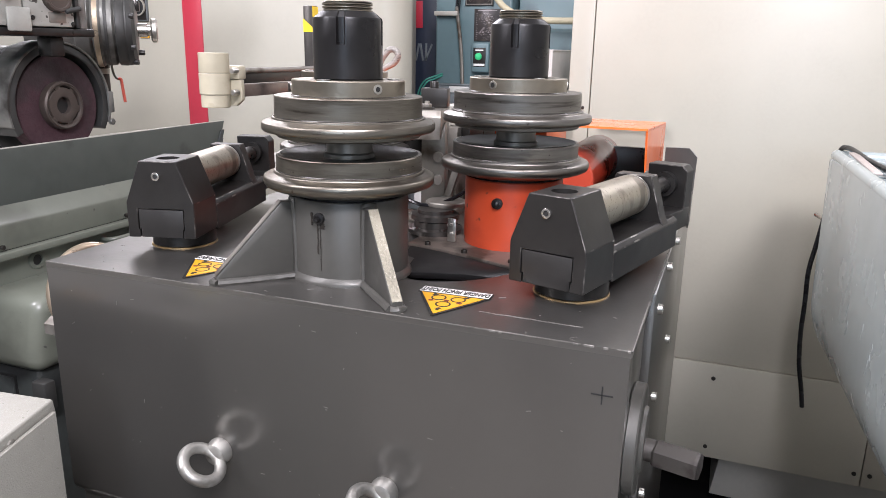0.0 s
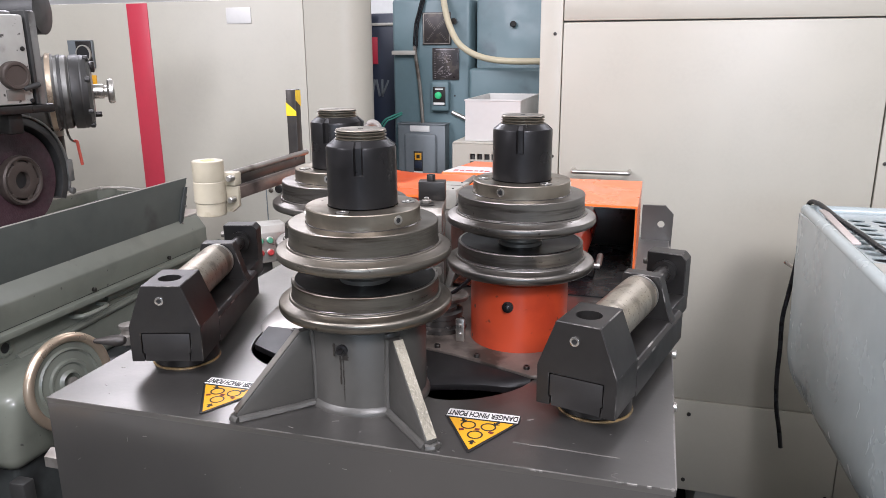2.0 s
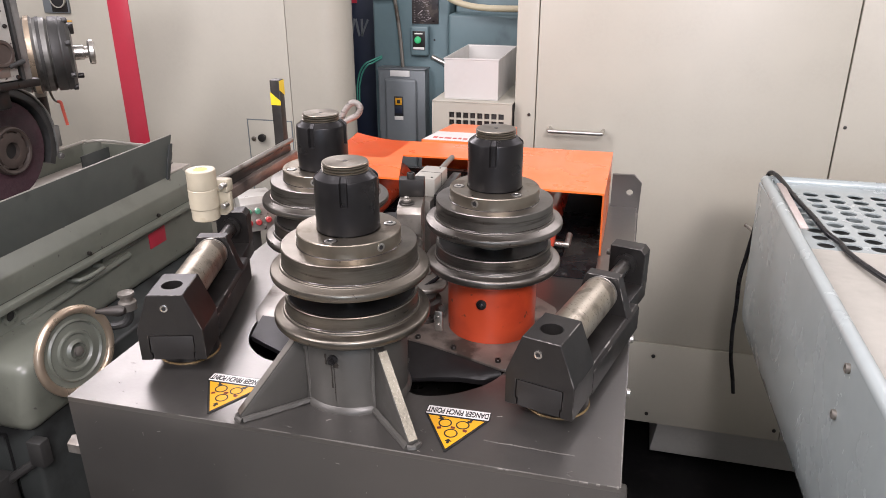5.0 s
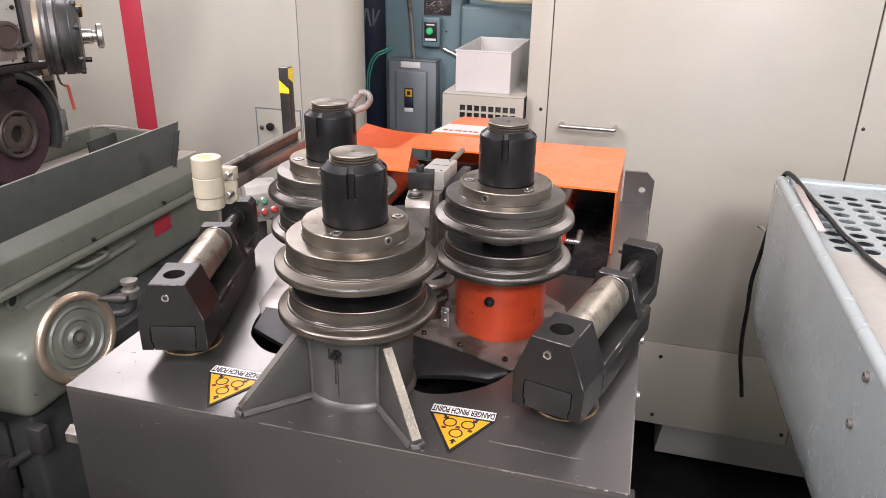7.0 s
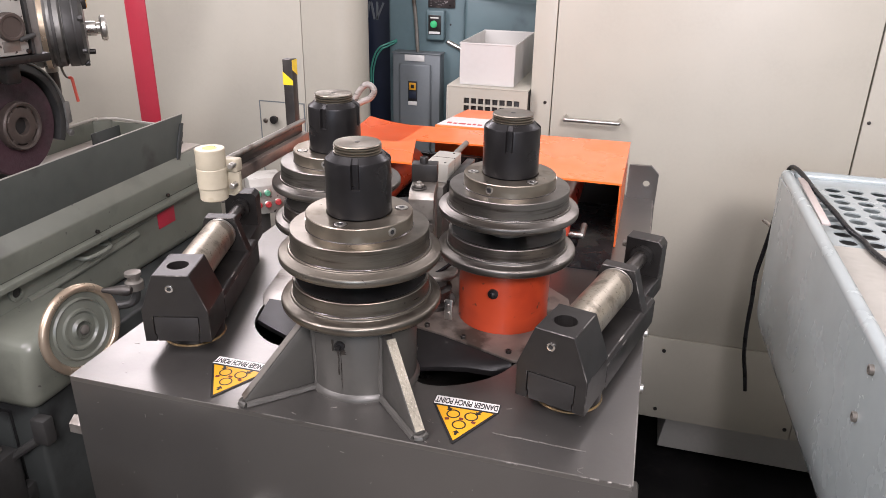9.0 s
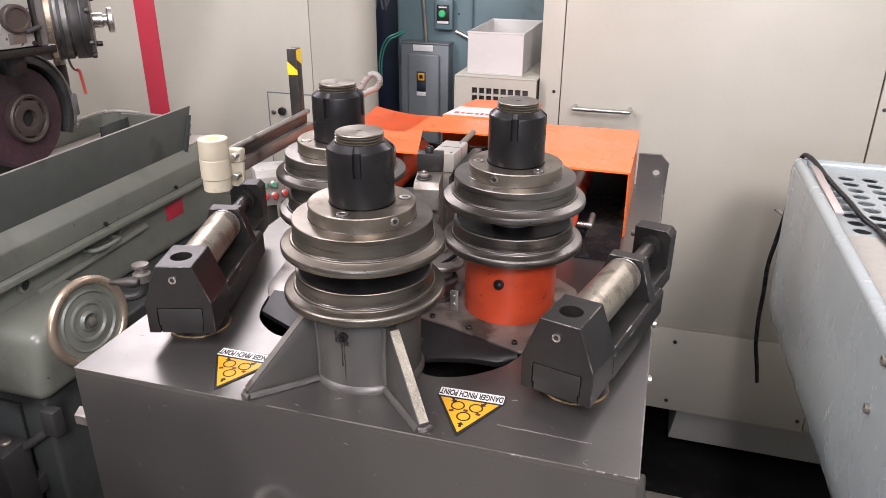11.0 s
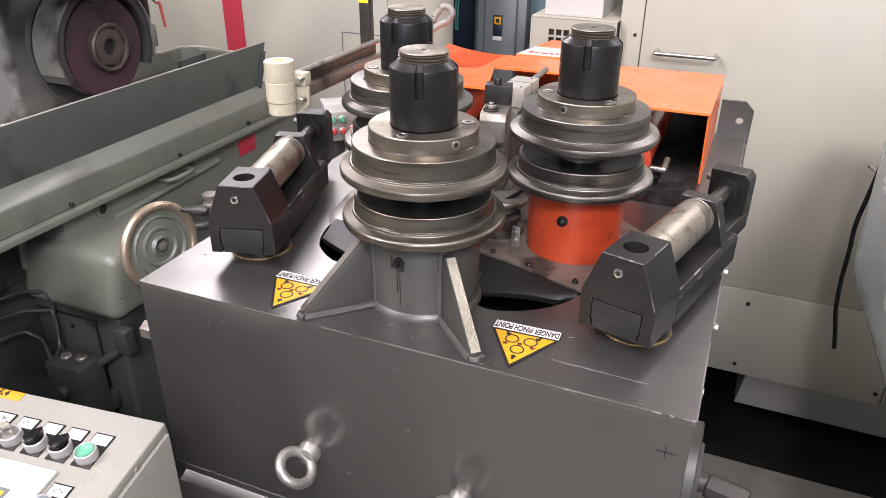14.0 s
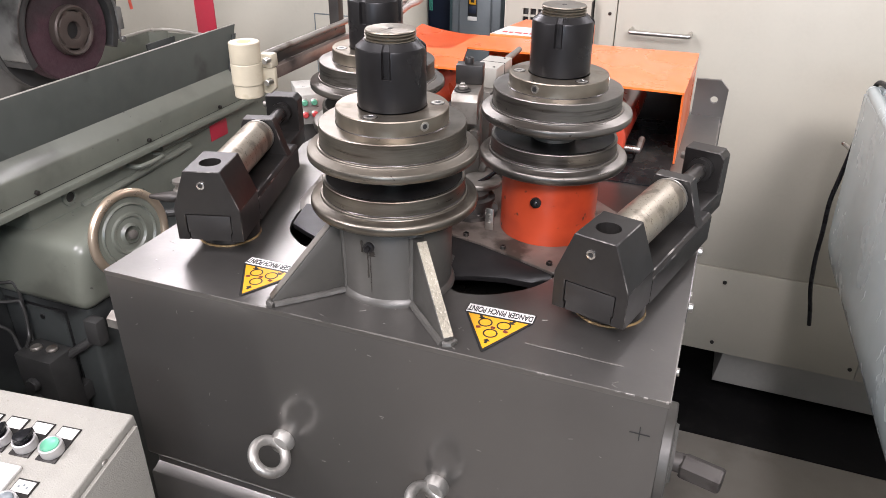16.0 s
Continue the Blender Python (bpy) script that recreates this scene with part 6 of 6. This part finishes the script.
HM = pose(-1.228, 1.104, 1.292, 0, 90, 40)
head = lathe([(0, -0.30), (0.074, -0.30), (0.080, -0.20), (0.084, -0.17), (0.098, -0.165), (0.103, -0.14), (0.105, -0.128), (0.098, -0.122), (0.106, -0.116), (0.108, -0.10), (0.102, -0.094), (0.104, -0.088), (0.104, -0.064), (0.096, -0.058), (0.100, -0.052), (0.102, -0.030), (0.096, -0.012), (0.080, -0.004), (0.060, 0.0), (0, 0.0)], 64)
hd2 = gpart("spindle_head", moved(head, HM), HEADGREY, "ribbed grey spindle head")
part("bright_band", moved(lathe([(0.1082, -0.115), (0.1094, -0.114), (0.1094, -0.102), (0.1082, -0.101)], 64, close=False), UP @ HM), BRASSY, hd2)
part("dark_band", moved(lathe([(0.1022, -0.056), (0.1046, -0.054), (0.1050, -0.034), (0.1030, -0.030), (0.1045, -0.026), (0.1010, -0.012), (0.082, -0.0035)], 64, close=False), UP @ HM), GRIME, hd2, "black oily rim")
part("dark_band", moved(lathe([(0.1044, -0.086), (0.1054, -0.085), (0.1054, -0.078), (0.1044, -0.077)], 64, close=False), UP @ HM), GRIME, hd2)
for a, rr in ((20, 0.101), (58, 0.099), (104, 0.102), (150, 0.099), (200, 0.101), (248, 0.1), (300, 0.101), (338, 0.1)):
    part("rim_bolt", moved(rod(0.0085, 0.014, 8, 0.002), UP @ HM @ pose(rr * math.cos(radians(a)), rr * math.sin(radians(a)), -0.018)), GRIME, hd2)
part("spindle_nose", moved(lathe([(0, 0), (0.021, 0), (0.021, 0.026), (0.016, 0.028), (0.016, 0.036), (0.032, 0.038), (0.036, 0.042), (0.036, 0.052), (0.032, 0.056), (0, 0.056)], 32), UP @ HM), CHROME, hd2, "bright spindle nose")
part("thumb_screw", moved(rod(0.008, 0.024, 12, 0.002), UP @ HM @ pose(0.066, 0, -0.008)), OXIDE, hd2)
part("cable_gland", moved(cuboid(-0.085, -0.055, -0.02, 0.03, -0.012, 0.010, 0.003), UP @ HM), OXIDE, hd2)
gpart("top_motor", moved(lathe([(0, 0), (0.06, 0), (0.065, 0.01), (0.065, 0.20), (0, 0.21)], 36), pose(-1.62, 1.10, 1.52, 0, 90, 20)), GRIME)

# ---- blue-grey tray ----
tr = thing("chip_tray", (0, 0, FLOOR), "blue-grey enamelled drain tray with a perforated end", "tray")


def ypart(name, bm, material, label="", parent=None):
    return cpart(name, bm, material, label, parent, tr)


TX = 0.7045
bend = bmesh.new()
rows_ = []
for y, z, lean, y1, z1 in ((1.094, 0.7125, -0.034, 1.150, 1.025), (0.90, 0.7345, 0, 0.93, 1.040), (0.70, 0.7568, 0, 0.70, 1.046), (0.32, 0.800, 0, 0.32, 1.056), (-0.43, 0.886, 0, -0.43, 1.076), (-1.2, 0.974, 0, -1.2, 1.096)):
    row = [bend.verts.new((TX, y1 + (y - y1) * f, z1 + (z - z1) * f)) for f in (0.0, 0.35, 0.7)]
    rows_.append(row + [bend.verts.new((TX + 0.20 * (1 - math.cos(radians(a))), y + lean * math.sin(radians(a)), z - 0.20 * math.sin(radians(a)))) for a in range(0, 91, 5)])
for row in rows_:
    row += [bend.verts.new((v.co.x + 0.003, v.co.y, v.co.z + 0.002)) for v in reversed(row)]
for a, b in zip(rows_, rows_[1:]):
    for k in range(len(a)):
        j = (k + 1) % len(a)
        bend.faces.new((a[k], a[j], b[j], b[k]))
bend.faces.new(rows_[0])
bend.faces.new(rows_[-1])
ypart("side_wall", bend, BLUEGREY, "blue-grey side sheet rolled under along its lower edge")
endw = [(TX + 0.20 * (1 - math.cos(radians(a))), 0.7125 - 0.20 * math.sin(radians(a))) for a in range(0, 91, 10)] + [(1.35, 0.5125), (1.35, 1.030), (TX + 0.004, 1.030)]
ew = prism(endw, 0.0, 0.004, "y")
for v in ew.verts:
    v.co.y += 1.146 - (1.030 - v.co.z) * 0.178
ypart("end_wall", ew, BLUEGREY)
ypart("rim", tube([(TX + 0.012, -1.2, 1.094), (TX + 0.012, 0.3, 1.058), (TX + 0.012, 1.06, 1.040), (TX + 0.016, 1.118, 1.037), (TX + 0.045, 1.139, 1.036), (0.95, 1.139, 1.036), (1.35, 1.139, 1.036)], 0.0125, 14, False, 6), BLUEGREY, "rolled tray rim")
hs = [(0.765 + 0.0485 * i - 0.0022 * (j - 4) * -1, 1.052 - 0.042 * j, 0.0168) for j in range(9) for i in range(10)]
hs = [q for q in hs if q[0] < 1.215]
ypart("perforated_plate", plate_with_holes([(0.716, 0.688), (1.24, 0.688), (1.24, 1.132), (0.716, 1.132)], hs, 1.031, 1.034, "z"), BLUEGREY, "plate with rows of round drain holes")
ypart("tray_floor", prism([(0.687, 1.031), (-1.2, 1.075), (-1.2, 1.079), (0.687, 1.035)], 0.716, 1.35, "x"), LIGHTGREY, "pale worn tray bed")
ypart("under_pan", cuboid(0.735, 1.25, 0.66, 1.11, 0.93, 0.934, 0), GRIME)
ypart("tray_bottom", prism([(1.060, 0.5125), (0.32, 0.600), (-1.2, 0.774), (-1.2, 0.778), (0.32, 0.604), (1.060, 0.5165)], TX + 0.20, 1.35, "x"), BLUEGREY)
ypart("edge_strip", cuboid(0.7290, 0.7450, 0.752, 1.062, 1.0500, 1.0545, 0.001), STRIP)
for y, z in ((0.215, 1.041), (0.227, 0.957)):
    b = ypart("side_screw", moved(socket_screw(0.0075, 0.006, 14), pose(TX, y, z, 0, -90, 0)), STEELGREY, "bright side screw")
ypart("hook", tube([(0.755, 1.112, 0.862), (0.742, 1.17, 0.866), (0.715, 1.225, 0.874), (0.703, 1.242, 0.878)], 0.005, 10), CHROME, "bent wire hook")
ypart("stand", prism([(-1.1, FLOOR), (0.262, FLOOR), (0.262, 0.690), (-1.1, 0.846)], 0.738, 1.34, "x", 0.006), BLUEGREY, "blue-grey stand cabinet under the tray")
ypart("stand_latch", cuboid(0.728, 0.7385, 0.20, 0.235, 0.545, 0.605, 0.003), OXIDE, "small black latch")
sc2 = bmesh.new()
random.seed(5)
for y, z in ((0.62, 0.845), (0.60, 0.82), (0.47, 0.86), (0.40, 0.83), (0.385, 0.86), (0.37, 0.815)):
    pts = [(TX + 0.0002, y + random.uniform(-0.004, 0.004) + 0.003 * k, z - 0.009 * k) for k in range(4)]
    join(sc2, tube(pts, random.uniform(0.0006, 0.0011), 6, False, 3))
ob = ypart("scuffs", sc2, SCUFF, "pale scuff marks")
ob["kind"] = "stuff"
cb = thing("power_cable", (0, 0, 1.05), "black cable draped over the tray with a hanging end", "cable")
part("cable", moved(tube([(1.02, 0.05, 1.080), (0.90, 0.30, 1.064), (0.835, 0.50, 1.052), (0.810, 0.60, 1.046), (0.800, 0.665, 1.042), (0.797, 0.715, 1.041), (0.782, 0.765, 1.043), (0.773, 0.842, 1.046), (0.763, 0.91, 1.048), (0.753, 0.99, 1.050), (0.745, 1.06, 1.054), (0.735, 1.120, 1.057), (0.726, 1.160, 1.048), (0.722, 1.176, 1.00), (0.716, 1.172, 0.90), (0.706, 1.165, 0.82), (0.697, 1.155, 0.755), (0.699, 1.150, 0.68), (0.700, 1.150, 0.60), (0.707, 1.150, 0.52), (0.720, 1.148, 0.455), (0.728, 1.146, 0.408)], 0.0056, 12, False, 5), Matrix.Translation((0, 0, -1.05))), RUBBER, cb)

# ---- operator console ----
con = thing("operator_console", (-0.270, -0.131, FLOOR), "cream operator console with selector switches", "console", turn=7.0)
LID = pose(0, 0, 0.822 - FLOOR, 8, 0, 0)


def lpart(name, bm, material, parent, label=""):
    return part(name, moved(bm, LID), material, parent, label)


part("cabinet", prism([(-0.012, 0.0), (-0.012, 0.790 - FLOOR), (-0.42, 0.733 - FLOOR), (-0.42, 0.0)], -0.62, -0.001, "x", 0.002), PANELWHITE, con)
part("side_panel", prism([(-0.006, 0.0), (-0.006, 0.8085 - FLOOR), (-0.42, 0.7505 - FLOOR), (-0.42, 0.0)], 0.0012, 0.0072, "x", 0.001), PANELWHITE, con, "cream side panel")
lpart("lid", cuboid(-0.622, 0.0, -0.422, 0.0, -0.026, 0.0, 0.003, 3), PANELWHITE, con, "textured cream lid")
lpart("lid_screw", moved(lathe([(0, 0), (0.006, 0), (0.0055, 0.002), (0.003, 0.003), (0, 0.003)], 14), pose(0.0, -0.073, -0.014, 0, 90, 0)), STEELGREY, con)


def legend_plate(u, v, mark):
    """A black plate with a white legend field and an aluminium ring; the ring's centre lies at (u, v)."""
    pl = lpart("legend_plate", cuboid(u - 0.0150, u + 0.0150, v - 0.017, v + 0.040, 0, 0.002, 0.0005), OXIDE, con)
    lpart("legend", cuboid(u - 0.0132, u + 0.0132, v + 0.0205, v + 0.0375, 0.002, 0.0026, 0.0003), LABELWHITE, pl)
    if mark == "arrow":
        lpart("mark", prism([(u - 0.005, v + 0.0245), (u + 0.006, v + 0.029), (u - 0.005, v + 0.0335), (u - 0.001, v + 0.029)], 0.0026, 0.0029, "z"), SWITCHGREY, pl)
    else:
        for k in range(mark):
            lpart("mark", moved(rod(0.0016, 0.0003, 12), pose(u - 0.006 + 0.006 * k, v + 0.028 + 0.003 * (k % 2), 0.0026)), SWITCHGREY, pl)
    lpart("ring", moved(lathe([(0.0, 0.0), (0.0150, 0.0), (0.0153, 0.004), (0.0148, 0.0130), (0.0132, 0.0140), (0.0118, 0.0128), (0.0114, 0.008), (0, 0.008)], 32), pose(u, v, 0.002)), ALU, pl, "aluminium switch ring")
    return pl


for i, mark in enumerate((0, 0, 0, 2, "arrow")):
    u, v = -0.0670 - 0.0405 * i, -0.0800
    pl_ = legend_plate(u, v, mark)
    at_ = pose(u, v, 0.002)
    if i == 0:
        lpart("push_button", moved(lathe([(0, 0.0105), (0.006, 0.0108), (0.0095, 0.0125), (0.0112, 0.0145), (0.0117, 0.0135), (0.0117, 0.008), (0, 0.008)], 32), at_), BUTTONGREEN, pl_, "green dished push button")
    elif i < 3:
        lpart("selector_knob", moved(prism([(-0.0100, -0.0060), (-0.0050, -0.0105), (0.0050, -0.0105), (0.0100, -0.0060), (0.0085, 0.0040), (0.0, 0.0165), (-0.0085, 0.0040)], 0.008, 0.0215, "z", 0.0014), at_ @ pose(0, 0, 0, 0, 0, -22 if i == 1 else -12)), RUBBER, pl_, "black pointed selector knob")
    else:
        lpart("key_barrel", moved(lathe([(0, 0.008), (0.0112, 0.008), (0.0112, 0.0100), (0.004, 0.0106), (0, 0.0106)], 24), at_), STEELGREY, pl_)
        lpart("key", moved(prism([(-0.004, 0.010), (0.004, 0.010), (0.007, 0.024), (0.005, 0.034), (-0.005, 0.034), (-0.007, 0.024)], -0.001, 0.001, "y", 0.0004), at_ @ pose(0, 0, 0, 0, 0, 35)), CHROME, pl_, "steel key")
pl_ = legend_plate(-0.067, -0.1655, 3)
lpart("push_button", moved(lathe([(0, 0.0105), (0.006, 0.0108), (0.0095, 0.0125), (0.0112, 0.0145), (0.0117, 0.0135), (0.0117, 0.008), (0, 0.008)], 32), pose(-0.067, -0.1655, 0.002)), SWITCHGREY, pl_, "grey dished push button")
sp = lpart("display_panel", cuboid(-0.31, -0.088, -0.30, -0.112, 0, 0.006, 0.0015), LABELWHITE, con, "pale display panel with a raised rim")
lpart("display_window", cuboid(-0.296, -0.126, -0.28, -0.152, 0.006, 0.0068, 0.0003), SWITCHGREY, sp)
lpart("yellow_note", cuboid(-0.185, -0.131, -0.22, -0.157, 0.0068, 0.0074, 0.0002), LEMON, sp, "yellow paper note")
tape = lpart("yellow_tape", cuboid(-0.32, -0.234, -0.018, -0.002, 0, 0.0008, 0.0002), YELLOW, con, "yellow tape with a handwritten mark")
lettering("tape_text", "5.4", 0.015, LID @ pose(-0.2675, -0.009, 0.0010), BLACK, tape, 0.0002)
